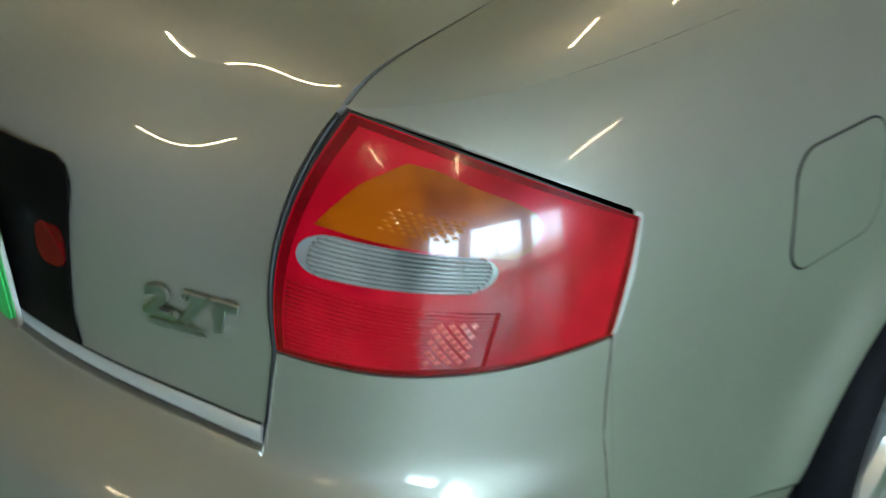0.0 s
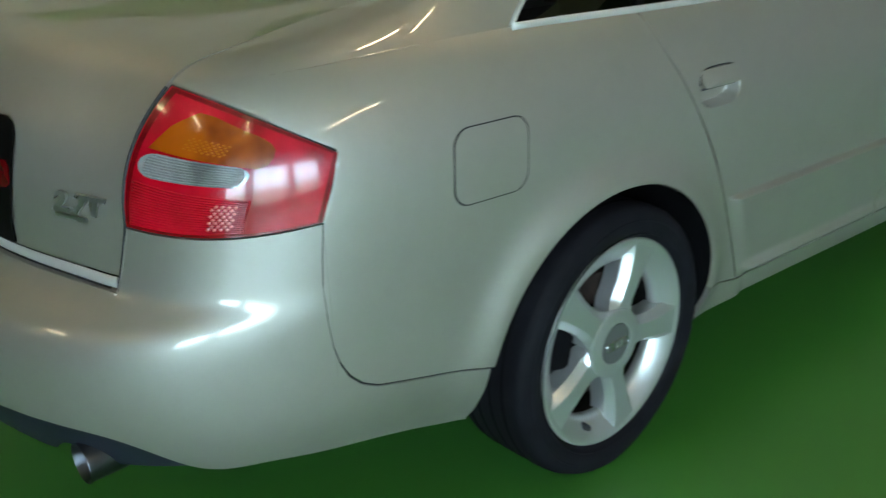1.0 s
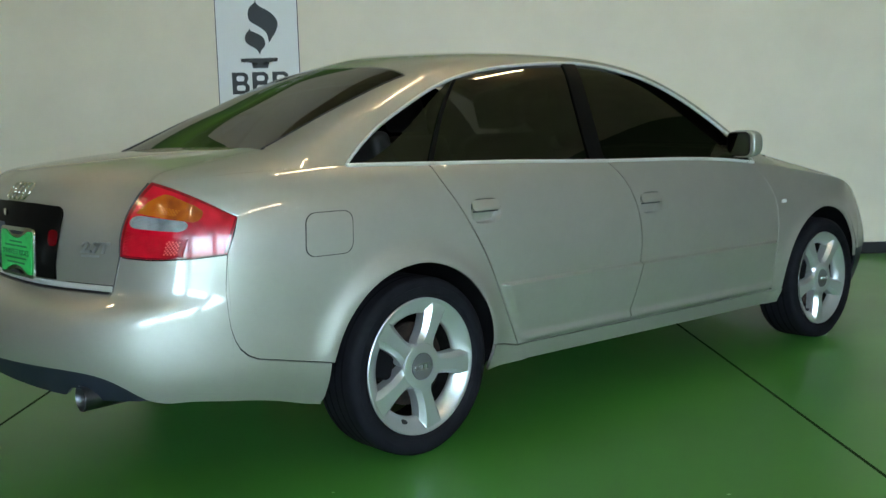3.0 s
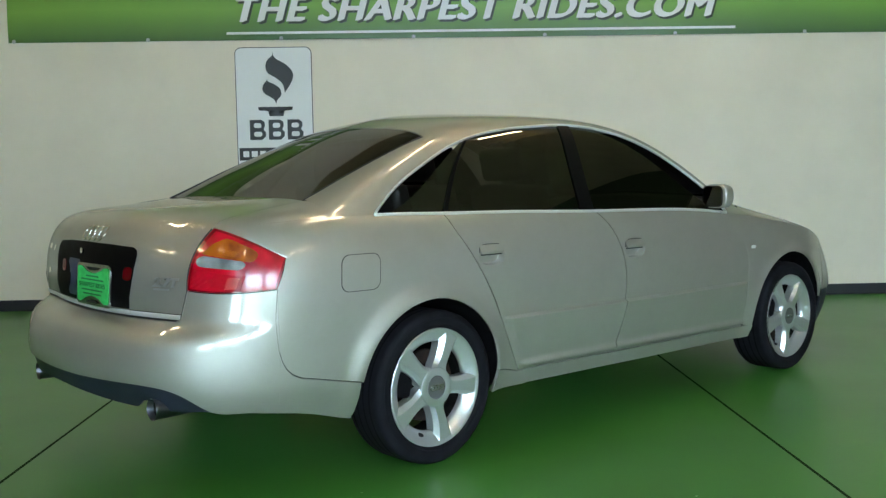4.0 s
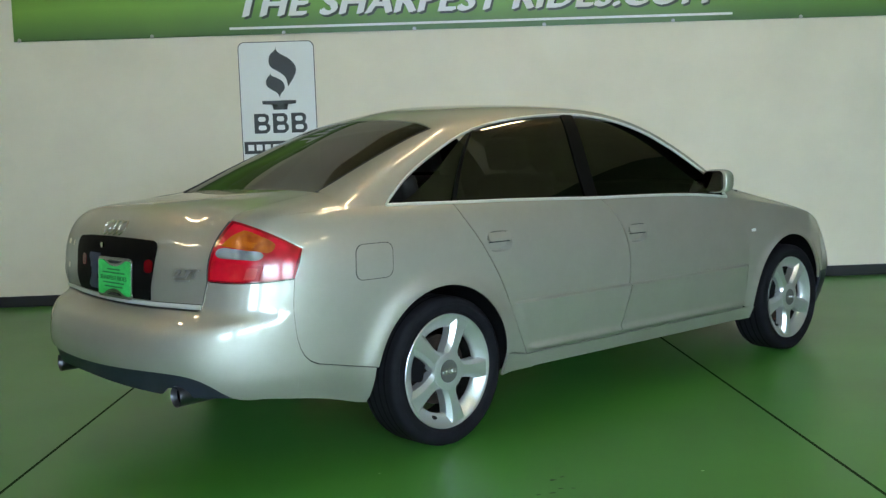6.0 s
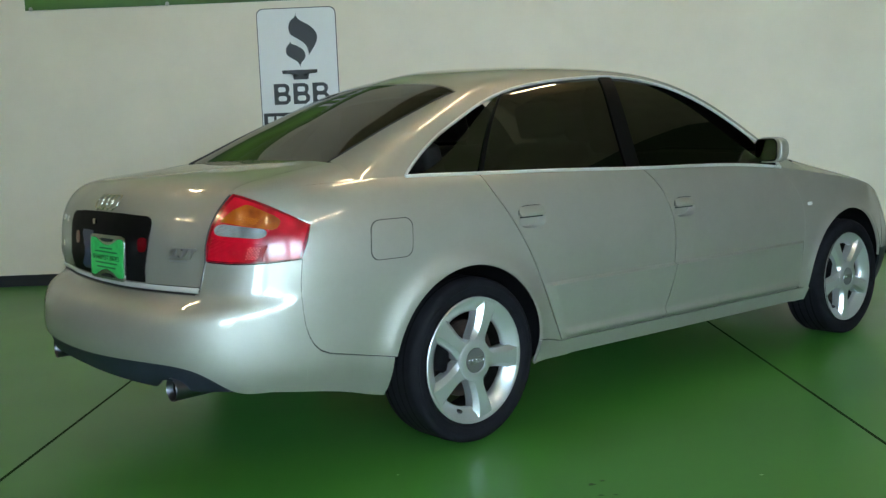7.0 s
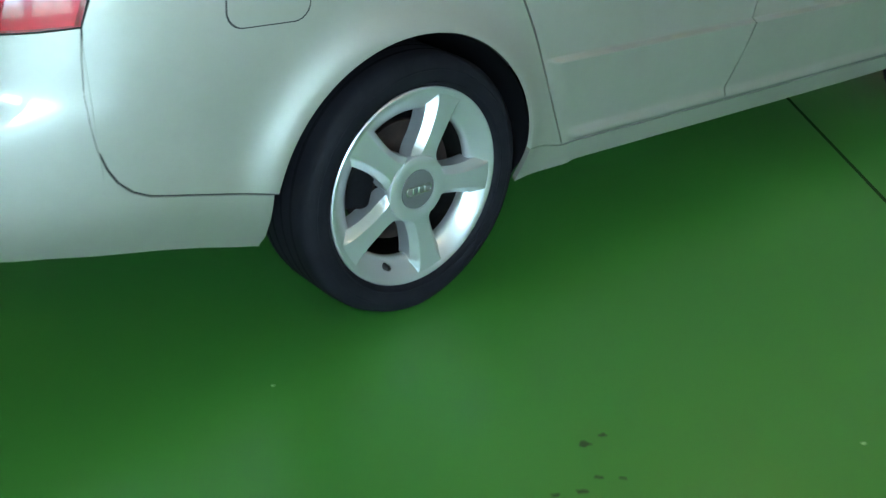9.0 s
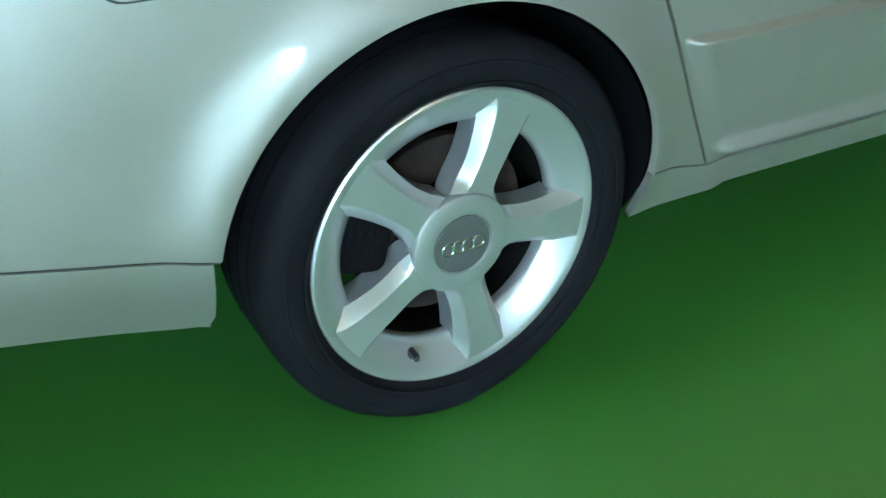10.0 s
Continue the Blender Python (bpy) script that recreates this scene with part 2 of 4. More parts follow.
def tube(points, ra, rb=None, n=8, closed=False, up=(0, 0, 1), bm=None):
    """An oval bar swept along points; ra across, rb along up."""
    bm = bm or bmesh.new()
    rb = rb or ra
    pts = [Vector(p) for p in points]
    rings = []
    for i, p in enumerate(pts):
        a = pts[i - 1] if i or closed else p
        b = pts[(i + 1) % len(pts)] if i + 1 < len(pts) or closed else p
        d = (b - a).normalized()
        side = d.cross(Vector(up))
        side = side.normalized() if side.length > 1e-4 else Vector((0, 1, 0))
        over = side.cross(d).normalized()
        rings.append([bm.verts.new(p + side * ra * math.cos(2 * math.pi * k / n) + over * rb * math.sin(2 * math.pi * k / n)) for k in range(n)])
    pairs = list(zip(rings, rings[1:])) + ([(rings[-1], rings[0])] if closed else [])
    for p, q in pairs:
        for k in range(n):
            bm.faces.new((p[k], p[(k + 1) % n], q[(k + 1) % n], q[k]))
    if not closed:
        bm.faces.new(rings[0])
        bm.faces.new(rings[-1][::-1])
    bmesh.ops.recalc_face_normals(bm, faces=bm.faces)
    return bm


def panel(grid, flange=0.014, middle=(1.2, 0.0, 0.6), bm=None):
    """A sheet from an (n, m, 3) grid of places, its rim folded inwards."""
    bm = bm or bmesh.new()
    n, m = grid.shape[:2]
    vs = [[bm.verts.new(grid[i, j]) for j in range(m)] for i in range(n)]
    fs = [bm.faces.new((vs[i][j], vs[i + 1][j], vs[i + 1][j + 1], vs[i][j + 1])) for i in range(n - 1) for j in range(m - 1)]
    own = [v for row in vs for v in row]
    bmesh.ops.remove_doubles(bm, verts=own, dist=2e-5)
    fs = [f for f in fs if f.is_valid]
    bm.normal_update()
    lean = sum((f.normal.dot(f.calc_center_median() - Vector(middle)) * f.calc_area() for f in fs))
    if lean < 0:
        bmesh.ops.reverse_faces(bm, faces=fs)
        bm.normal_update()
    if flange:
        rim = [e for e in {e for f in fs for e in f.edges} if len(e.link_faces) == 1]
        inner = {}
        for e in rim:
            for v in e.verts:
                if v not in inner:
                    inner[v] = None
        for v in inner:
            inner[v] = bm.verts.new(v.co - v.normal * flange)
        for e in rim:
            l = e.link_loops[0]
            a, b = l.vert, l.link_loop_next.vert
            bm.faces.new((b, a, inner[a], inner[b]))
            e.smooth = False
    return bm


def fan(place, outline, rings=5, flange=0.0, middle=(1.2, 0.0, 0.6), bm=None):
    """A sheet over a star-shaped outline of (u, v) pairs; place turns arrays u, v into places."""
    o = np.array(outline, float)
    c = (o.max(0) + o.min(0)) / 2
    o = np.vstack([o, o[:1]])
    k = np.linspace(1, 0.0, rings + 1)[:, None, None]
    uv = c + (o - c)[None] * k
    return panel(place(uv[..., 0], uv[..., 1]), flange, middle, bm)


def rounded(x0, x1, y0, y1, r, n=6):
    """The outline of a rectangle with round corners."""
    out = []
    for cx, cy, a in ((x1 - r, y1 - r, 0), (x0 + r, y1 - r, 90), (x0 + r, y0 + r, 180), (x1 - r, y0 + r, 270)):
        for k in range(n + 1):
            g = radians(a + 90 * k / n)
            out.append((cx + r * math.cos(g), cy + r * math.sin(g)))
    return out


def lettering(text, size, depth, shear=0.0, bold=0.0, spacing=1.0):
    cu = bpy.data.curves.new("t", "FONT")
    cu.body, cu.size, cu.extrude, cu.shear, cu.offset, cu.space_character = text, size, depth, shear, bold, spacing
    cu.align_x, cu.align_y, cu.resolution_u = "LEFT", "BOTTOM_BASELINE", 4
    ob = new("t", cu)
    bpy.context.view_layer.update()
    me = bpy.data.meshes.new_from_object(ob.evaluated_get(bpy.context.evaluated_depsgraph_get()))
    bpy.data.objects.remove(ob)
    bm = bmesh.new()
    bm.from_mesh(me)
    bpy.data.meshes.remove(me)
    return bm


class Smooth:
    """A natural cubic spline through a few knots; straight beyond them."""

    def __init__(self, knots):
        x, y = np.array(knots, float).T
        n, h = len(x), np.diff(x)
        a, b = np.eye(n), np.zeros(n)
        for i in range(1, n - 1):
            a[i, i - 1 : i + 2] = h[i - 1], 2 * (h[i - 1] + h[i]), h[i]
            b[i] = 6 * ((y[i + 1] - y[i]) / h[i] - (y[i] - y[i - 1]) / h[i - 1])
        self.x, self.y, self.m, self.h = x, y, np.linalg.solve(a, b), h

    def __call__(self, q):
        q = np.asarray(q, float)
        i = np.clip(np.searchsorted(self.x, q) - 1, 0, len(self.h) - 1)
        x0, x1, y0, y1, m0, m1, h = self.x[i], self.x[i + 1], self.y[i], self.y[i + 1], self.m[i], self.m[i + 1], self.h[i]
        p = np.clip(q, self.x[0], self.x[-1])
        v = m0 * (x1 - p) ** 3 / (6 * h) + m1 * (p - x0) ** 3 / (6 * h) + (y0 / h - m0 * h / 6) * (x1 - p) + (y1 / h - m1 * h / 6) * (p - x0)
        s0 = (self.y[1] - self.y[0]) / self.h[0] - self.h[0] * self.m[1] / 6
        s1 = (self.y[-1] - self.y[-2]) / self.h[-1] + self.h[-1] * self.m[-2] / 6
        return v + np.minimum(q - self.x[0], 0) * s0 + np.maximum(q - self.x[-1], 0) * s1


# ---- the showroom: floor, walls, ceiling, windows ----
WALL_Y, LEFT, RIGHT, FRONT, HIGH = 5.037, -13.0, 6.6, -9.0, 4.5

LOW = -0.012       # the floor


def structure(name, bm, mat, label, smooth=False):
    return tagged(part(name, bm, mat, None, label, smooth), "", name.split("_")[0], "", "structure")


def floor_sheet():
    bm = box(LEFT - 0.2, RIGHT + 0.2, FRONT - 0.2, WALL_Y + 0.2, -0.15, LOW)
    return structure("floor", bm, FLOOR, "glossy green epoxy floor with dark saw-cut joints")


floor_ob = floor_sheet()
for x0, x1, y0, y1 in ((1.490, 1.504, FRONT, WALL_Y - 0.02), (-1.774, -1.760, FRONT, WALL_Y - 0.02), (4.72, 4.73, FRONT, WALL_Y - 0.02), (-5.01, -5.0, FRONT, WALL_Y - 0.02)):
    part("floor_joint", box(x0, x1, y0, y1, LOW - 0.004, LOW + 0.0008), JOINT, floor_ob, "", False)

for x, y, r, pale in ((-0.299, -0.344, 0.004, True), (0.365, -0.508, 0.010, False), (0.407, -0.477, 0.007, False), (0.380, -0.607, 0.007, False), (0.342, -0.650, 0.009, False), (0.292, -0.662, 0.007, False), (0.430, -0.608, 0.006, False), (0.950, -0.478, 0.005, True)):
    bm = bmesh.new()
    ring = [bm.verts.new((x + r * (1.3 + 0.5 * math.sin(3 * a + x * 40)) * math.cos(a), y + r * (0.8 + 0.3 * math.cos(2 * a + y * 30)) * math.sin(a), LOW + 0.0005)) for a in np.linspace(0, 2 * math.pi, 14, endpoint=False)]
    bmesh.ops.extrude_face_region(bm, geom=[bm.faces.new(ring)])
    for v in ring:
        v.co.z = LOW - 0.001
    part("floor_speck", bm, PALE if pale else STAIN, floor_ob, "small paint speck" if pale else "small dark spot", False)

structure("wall_north", box(LEFT - 0.2, RIGHT + 0.2, WALL_Y, WALL_Y + 0.2, LOW, HIGH), WALL, "off-white painted showroom wall behind the car")
structure("wall_west", box(LEFT - 0.2, LEFT, FRONT, WALL_Y, LOW, HIGH), BUFF, "unseen side wall, buff darkened to cut bounce light")
structure("wall_east", box(RIGHT, RIGHT + 0.2, FRONT, WALL_Y, LOW, HIGH), EASTWALL, "unseen tan side wall, darkened to dim its reflection in the car")
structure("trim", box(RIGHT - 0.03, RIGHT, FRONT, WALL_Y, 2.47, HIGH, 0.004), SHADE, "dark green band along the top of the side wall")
structure("ceiling", box(LEFT - 0.2, RIGHT + 0.2, FRONT - 0.2, WALL_Y + 0.2, HIGH, HIGH + 0.15), CEIL, "tan painted ceiling over the showroom")
structure("baseboard", box(LEFT, RIGHT, WALL_Y - 0.014, WALL_Y, LOW, 0.092, 0.004), BASEB, "black vinyl baseboard along the wall")

# the street wall, with wide shop windows in it
OPENINGS = ((-2.5, -0.6), (0.0, 3.2), (3.8, 6.3))
SILL, HEAD = 0.35, 3.0


def street_wall():
    bm = bmesh.new()
    box(LEFT - 0.2, RIGHT + 0.2, FRONT - 0.2, FRONT, LOW, SILL, bm=bm)
    box(LEFT - 0.2, RIGHT + 0.2, FRONT - 0.2, FRONT, HEAD, HIGH, bm=bm)
    edges = [LEFT - 0.2] + [e for o in OPENINGS for e in o] + [RIGHT + 0.2]
    for a, b in zip(edges[::2], edges[1::2]):
        box(a, b, FRONT - 0.2, FRONT, SILL, HEAD, bm=bm)
    return structure("wall_south", bm, BUFF, "unseen street wall with shop windows, buff darkened to cut bounce light")


street_wall()
PANE = tinted_glass("clear_pane", (0.93, 0.96, 0.95))
for i, (a, b) in enumerate(OPENINGS):
    w = tagged(new("window_%d" % (i + 1)), "aluminium-framed shop window with two panes", "window", "shop windows", "structure")
    for x0, x1, z0, z1 in ((a, a + 0.06, SILL, HEAD), (b - 0.06, b, SILL, HEAD), (a + 0.06, b - 0.06, SILL, SILL + 0.06), (a + 0.06, b - 0.06, HEAD - 0.06, HEAD), ((a + b) / 2 - 0.03, (a + b) / 2 + 0.03, SILL + 0.06, HEAD - 0.06)):
        part("window_frame", box(x0, x1, FRONT - 0.13, FRONT - 0.05, z0, z1, 0.004), ALUM, w)
    for x0, x1 in ((a + 0.06, (a + b) / 2 - 0.03), ((a + b) / 2 + 0.03, b - 0.06)):
        p = part("pane", box(x0, x1, FRONT - 0.095, FRONT - 0.085, SILL + 0.06, HEAD - 0.06), PANE, w, "", False)
        p.visible_shadow = False

backdrop = part("backdrop", box(LEFT - 4, RIGHT + 4, FRONT - 2.02, FRONT - 2.0, -0.2, 4.5), DAY, None, "bright overcast street beyond the windows", False)
tagged(backdrop, "", "backdrop", "", "structure")


def tube_light(half):
    e = empty("fluorescent_light", Matrix(), "fluorescent strip light under the ceiling", "ceiling light", "ceiling lights")
    part("housing", box(-half - 0.02, half + 0.02, -0.06, 0.06, -0.055, 0.0, 0.006), HOUSING, e)
    t = part("tube", lathe([(0.0, -half), (0.019, -half), (0.019, half), (0.0, half)], 12), TUBE, e)
    t.matrix_basis = pose(0, 0, -0.078, 0, 0, 90)
    return e


for half, places in ((0.6, [(0.92, 1.3), (2.3, 2.4), (-3.4, 1.9), (-0.75, -5.1), (-3.9, -3.7), (-6.05, -1.15)]), (1.5, [(4.9, -4.2)])):
    first_light = tube_light(half)
    first_light.matrix_basis = pose(places[0][0], places[0][1], HIGH, 0, 0, 90)
    for x, y in places[1:]:
        copy_thing(first_light, pose(x, y, HIGH, 0, 0, 90))


# ---- banner and sign on the wall ----
def banner():
    x0, x1, z0, z1 = -3.78, 6.2, 2.465, 3.22
    nx, nz = 120, 16
    e = empty("wall_banner", pose(0, WALL_Y, 0), "green vinyl banner with white slanted lettering on the wall", "banner")
    bm = bmesh.new()
    X, Z = np.meshgrid(np.linspace(x0, x1, nx), np.linspace(z0, z1, nz), indexing="ij")
    sag = 0.006 * np.abs(np.sin((X - 0.05) * math.pi / 1.218)) * ((z1 - Z) / (z1 - z0)) ** 3
    Y = -0.018 - 0.006 * np.sin(X * 2.1) * np.cos(Z * 6.0)
    panel(np.stack([X, Y, Z - 0.2 * sag], -1), 0.004, (1.0, 3.0, 2.8), bm)
    part("sheet", bm, BANNER, e)
    for z in (2.525, 2.955):
        part("stripe", box(-1.79, 2.93, -0.034, -0.028, z - 0.011, z + 0.011), WHITE, e, "", False)
    bm = lettering("THE SHARPEST RIDES.COM", 0.315, 0.003, 0.26, 0.0, 1.08)
    xs = [v.co.x for v in bm.verts]
    k = 4.42 / (max(xs) - min(xs))
    lo = min(xs)
    for v in bm.verts:
        v.co = Vector(((v.co.x - lo) * k, v.co.y, v.co.z))
    # heavier strokes: the same letters, laid thrice
    me = mesh_of(bm, False)
    bm = bmesh.new()
    for k in (-1, 0, 1):
        fresh = len(bm.verts)
        bm.from_mesh(me)
        bm.verts.ensure_lookup_table()
        for v in bm.verts[fresh:]:
            v.co += Vector((0.016 * k, 0.006 * k, 0.0006 * (k + 1)))
    back = bm.copy()
    for m, name, mat, dx, dy, dz in ((back, "letter_shadow", SHADOWINK, 0.018, -0.030, -0.020), (bm, "lettering", WHITE, 0.0, -0.040, 0.0)):
        for v in m.verts:
            v.co = Vector((-1.68 + v.co.x + dx, dy - v.co.z, 2.632 + v.co.y + dz))
        part(name, m, mat, e, "", False)
    for k in range(-3, 6):
        x = -0.072 + 1.2185 * k
        if x0 < x < x1:
            g = part("grommet", lathe([(0.004, 0.0), (0.016, 0.0), (0.018, -0.006), (0.012, -0.010), (0.004, -0.008), (0.0, -0.008)], 16), BADGE, e)
            g.matrix_basis = pose(x, -0.026, 2.475)
    return e


banner()


def sign():
    x0, x1, z1, z0 = -1.73, -1.02, 2.40, 1.05
    e = empty("wall_sign", pose(0, WALL_Y, 0), "white rounded wall sign with black flame emblem", "sign")

    def flat(y):
        return lambda u, v: np.stack([u, y + 0 * u, v], -1)

    def sheet(name, outline, y, mat, label=""):
        return part(name, fan(flat(y), outline, 3, 0.003, (0, 6, 1.5)), mat, e, label)

    sheet("border_line", rounded(x0, x1, z0, z1, 0.06), -0.006, GREY, "thin grey border line")
    sheet("board", rounded(x0 + 0.007, x1 - 0.007, z0 + 0.007, z1 - 0.007, 0.055), -0.0095, WHITE)
    cx = -1.376

    def tongue(edge_a, edge_b):
        """A flame tongue between two curved edges that share their tips."""
        q = np.linspace(0, 1, 30)
        k = np.linspace(0, 1, 7)
        ends = []
        for e2 in (edge_a, edge_b):
            p = np.array(e2, float)
            u = np.linspace(0, 1, len(p))
            ends.append((Smooth(np.c_[u, p[:, 0]])(q), Smooth(np.c_[u, p[:, 1]])(q)))
        U = ends[0][0][:, None] * (1 - k) + ends[1][0][:, None] * k
        V = ends[0][1][:, None] * (1 - k) + ends[1][1][:, None] * k
        part("flame", panel(flat(-0.013)(cx + U, 1.851 + V), 0.002, (0, 6, 1.5)), INK, e)

    tongue([(0, 0.507), (-0.012, 0.467), (-0.047, 0.438), (-0.068, 0.395), (-0.068, 0.343), (-0.044, 0.304), (0.0, 0.278), (0.052, 0.242), (0.087, 0.199), (0.101, 0.126)],
           [(0, 0.507), (0.012, 0.455), (0.078, 0.412), (0.139, 0.369), (0.176, 0.317), (0.179, 0.265), (0.157, 0.213), (0.135, 0.178), (0.115, 0.150), (0.101, 0.126)])
    tongue([(-0.057, 0.260), (-0.070, 0.235), (-0.096, 0.204), (-0.104, 0.161), (-0.087, 0.126), (-0.044, 0.097), (-0.009, 0.074), (0.009, 0.052), (0.019, 0.026)],
           [(-0.057, 0.260), (-0.054, 0.235), (-0.017, 0.218), (0.026, 0.195), (0.057, 0.166), (0.068, 0.126), (0.057, 0.092), (0.030, 0.062), (0.019, 0.026)])
    sheet("torch_bar", [(cx - 0.15, 1.851), (cx + 0.17, 1.851), (cx + 0.165, 1.820), (cx + 0.095, 1.817), (cx + 0.082, 1.766), (cx - 0.045, 1.766), (cx - 0.060, 1.817), (cx - 0.145, 1.820)], -0.013, INK)
    # three plain block shapes with two slots each
    for k in range(3):
        bx = cx - 0.232 + 0.174 * k
        sheet("emblem_block", [(bx, 1.548), (bx + 0.11, 1.548), (bx + 0.145, 1.578), (bx + 0.148, 1.618), (bx + 0.125, 1.643), (bx + 0.14, 1.678), (bx + 0.135, 1.713), (bx + 0.105, 1.733), (bx, 1.733)], -0.013, INK)
        for za, zb, w in ((1.578, 1.623, 0.075), (1.658, 1.703, 0.068)):
            sheet("slot", rounded(bx + 0.038, bx + 0.038 + w, za, zb, 0.018), -0.0165, WHITE)
    sheet("name_bar", [(cx - 0.335, 1.475), (cx + 0.335, 1.475), (cx + 0.335, 1.36), (cx - 0.335, 1.36)], -0.013, INK)
    for k in range(8):
        sheet("text_bar", [(cx - 0.30 + 0.078 * k, 1.445), (cx - 0.245 + 0.078 * k, 1.445), (cx - 0.245 + 0.078 * k, 1.39), (cx - 0.30 + 0.078 * k, 1.39)], -0.0165, WHITE)
    return e


sign()


# ---- the car: surfaces ----
HEADING = 38.06
car = empty("sedan_car", pose(0, 0, 0, 0, 0, HEADING) @ pose(0, 0.947, 0), "silver four-door sedan with tinted windows parked on green floor", "car")
WHEELBASE, HUB_Z = 2.763, 0.318

PLAN = np.array([(-1.195, -0.47), (-1.245, -0.25), (-1.260, 0.0), (-1.245, 0.25), (-1.195, 0.47), (-1.100, 0.665), (-0.962, 0.790), (-0.80, 0.858), (-0.62, 0.889), (-0.40, 0.901), (0.0, 0.909),
                 (0.6, 0.914), (1.3, 0.921), (2.2, 0.924), (2.75, 0.918), (3.18, 0.882), (3.46, 0.785), (3.66, 0.560), (3.74, 0.26), (3.765, 0.0), (3.74, -0.26), (3.65, -0.53)])
PLAN[:, 1] *= 1.0242
_k = np.r_[0, np.cumsum(np.linalg.norm(np.diff(PLAN, axis=0), axis=1))]
_k -= _k[2]
_sx, _sy = Smooth(np.c_[_k, PLAN[:, 0]]), Smooth(np.c_[_k, PLAN[:, 1]])
TS = np.linspace(_k[2], _k[-3], 6000)
CX, CY = _sx(TS), _sy(TS)
_tx, _ty = np.gradient(CX, TS), np.gradient(CY, TS)
_l = np.hypot(_tx, _ty)
NX, NY = -_ty / _l, _tx / _l
S_FRONT = TS[-1]

INSET_SIDE = Smooth([(0.18, 0.075), (0.24, 0.052), (0.30, 0.034), (0.42, 0.012), (0.57, 0.002), (0.72, 0.0), (0.80, 0.004), (0.88, 0.015), (0.95, 0.037), (1.0, 0.066), (1.038, 0.106), (1.06, 0.14)])
INSET_REAR = Smooth([(0.20, 0.13), (0.28, 0.07), (0.35, 0.032), (0.43, 0.006), (0.48, 0.0), (0.52, 0.003), (0.555, 0.0095), (0.595, 0.027), (0.63, 0.072), (0.655, 0.138), (0.685, 0.160), (0.74, 0.152), (0.80, 0.156), (0.88, 0.166), (0.93, 0.181), (0.97, 0.202), (1.0, 0.229), (1.03, 0.270), (1.05, 0.305)])
INSET_FRONT = Smooth([(0.18, 0.12), (0.30, 0.04), (0.45, 0.0), (0.55, 0.02), (0.68, 0.06), (0.76, 0.11), (0.82, 0.19), (0.90, 0.35), (1.0, 0.5)])
BELT = Smooth([(-1.2, 1.008), (-0.95, 1.010), (-0.856, 1.013), (-0.65, 1.025), (-0.42, 1.034), (-0.2, 1.036), (0.15, 1.029), (0.55, 1.021), (1.07, 1.005), (1.9, 0.980), (2.2, 0.950), (2.5, 0.908), (2.9, 0.846), (3.2, 0.775), (3.5, 0.69), (3.75, 0.62)])


def step(x, a, b):
    t = np.clip((x - a) / (b - a), 0, 1)
    return t * t * (3 - 2 * t)


def hull(s, z, sg, push=0.0):
    """A place on the lower body: s along the plan from the tail's middle, z up, sg -1 for the right side."""
    s, z = np.broadcast_arrays(np.asarray(s, float), np.asarray(z, float))
    cx, cy, nx, ny = (np.interp(s, TS, a) for a in (CX, CY, NX, NY))
    back, ahead = np.minimum(nx, 0) ** 2, np.maximum(nx, 0) ** 2
    foot, low, high = (0.0, 0.042, 0.046) if sg < 0 else (-0.03, -0.03, -0.005)
    corner = 4 * back * ny**2 * (foot + low * step(z, 0.58, 0.78) + high * step(z, 0.78, 1.08))
    d = corner + back * INSET_REAR(z) + ahead * INSET_FRONT(z) + ny**2 * INSET_SIDE(z)
    for wx in (0.0, WHEELBASE):
        r = np.hypot(cx - wx, z - HUB_Z)
        d = d - 0.020 * np.exp(-(((r - 0.365) / 0.055) ** 2)) * step(z, 0.2, 0.34)
    d = d + 0.028 * (1 - step(z, 0.24, 0.42)) * (1 - step(cx, -0.40, -0.30)) * ny**2
    edge = 0.388 + 0.5 * (0.56 - z)
    doors = step(cx, edge + 0.004, edge + 0.05) * (1 - step(cx, 2.26, 2.29))
    d = d + 0.024 * doors * np.clip((0.56 - z) / 0.25, 0, 1.3)
    d = d + doors * (-0.019 * (1 - step(z, 0.552, 0.565)) - 0.019 * np.exp(-(((z - 0.328) / 0.015) ** 2)))
    d = d + 0.08 * step(cx, 2.9, 3.4) * np.clip((z - 0.46) / 0.36, 0, 1.2) ** 1.5
    d = d - push
    return np.stack([cx - nx * d, sg * (cy - ny * d), z], -1)


def s_at(x, z):
    """The s at which the side passes x at the height z."""
    x, z = np.broadcast_arrays(np.asarray(x, float), np.asarray(z, float))
    lo, hi = np.full(x.shape, 0.35), np.full(x.shape, S_FRONT - 0.3)
    for _ in range(26):
        mid = (lo + hi) / 2
        less = hull(mid, z, -1)[..., 0] < x
        lo, hi = np.where(less, mid, lo), np.where(less, hi, mid)
    return (lo + hi) / 2


def side(x, z, sg, push=0.0):
    return hull(s_at(x, z), z, sg, push)


def flank_normals(sg):
    """Normals of the flank, by place."""
    def at(co):
        x, z, e = co[:, 0], co[:, 2], 0.004
        n = np.cross(side(x + e, z, sg) - side(x - e, z, sg), side(x, z + e, sg) - side(x, z - e, sg))
        n *= np.sign(n[:, 1:2]) * sg
        return n / np.linalg.norm(n, axis=1)[:, None]
    return at


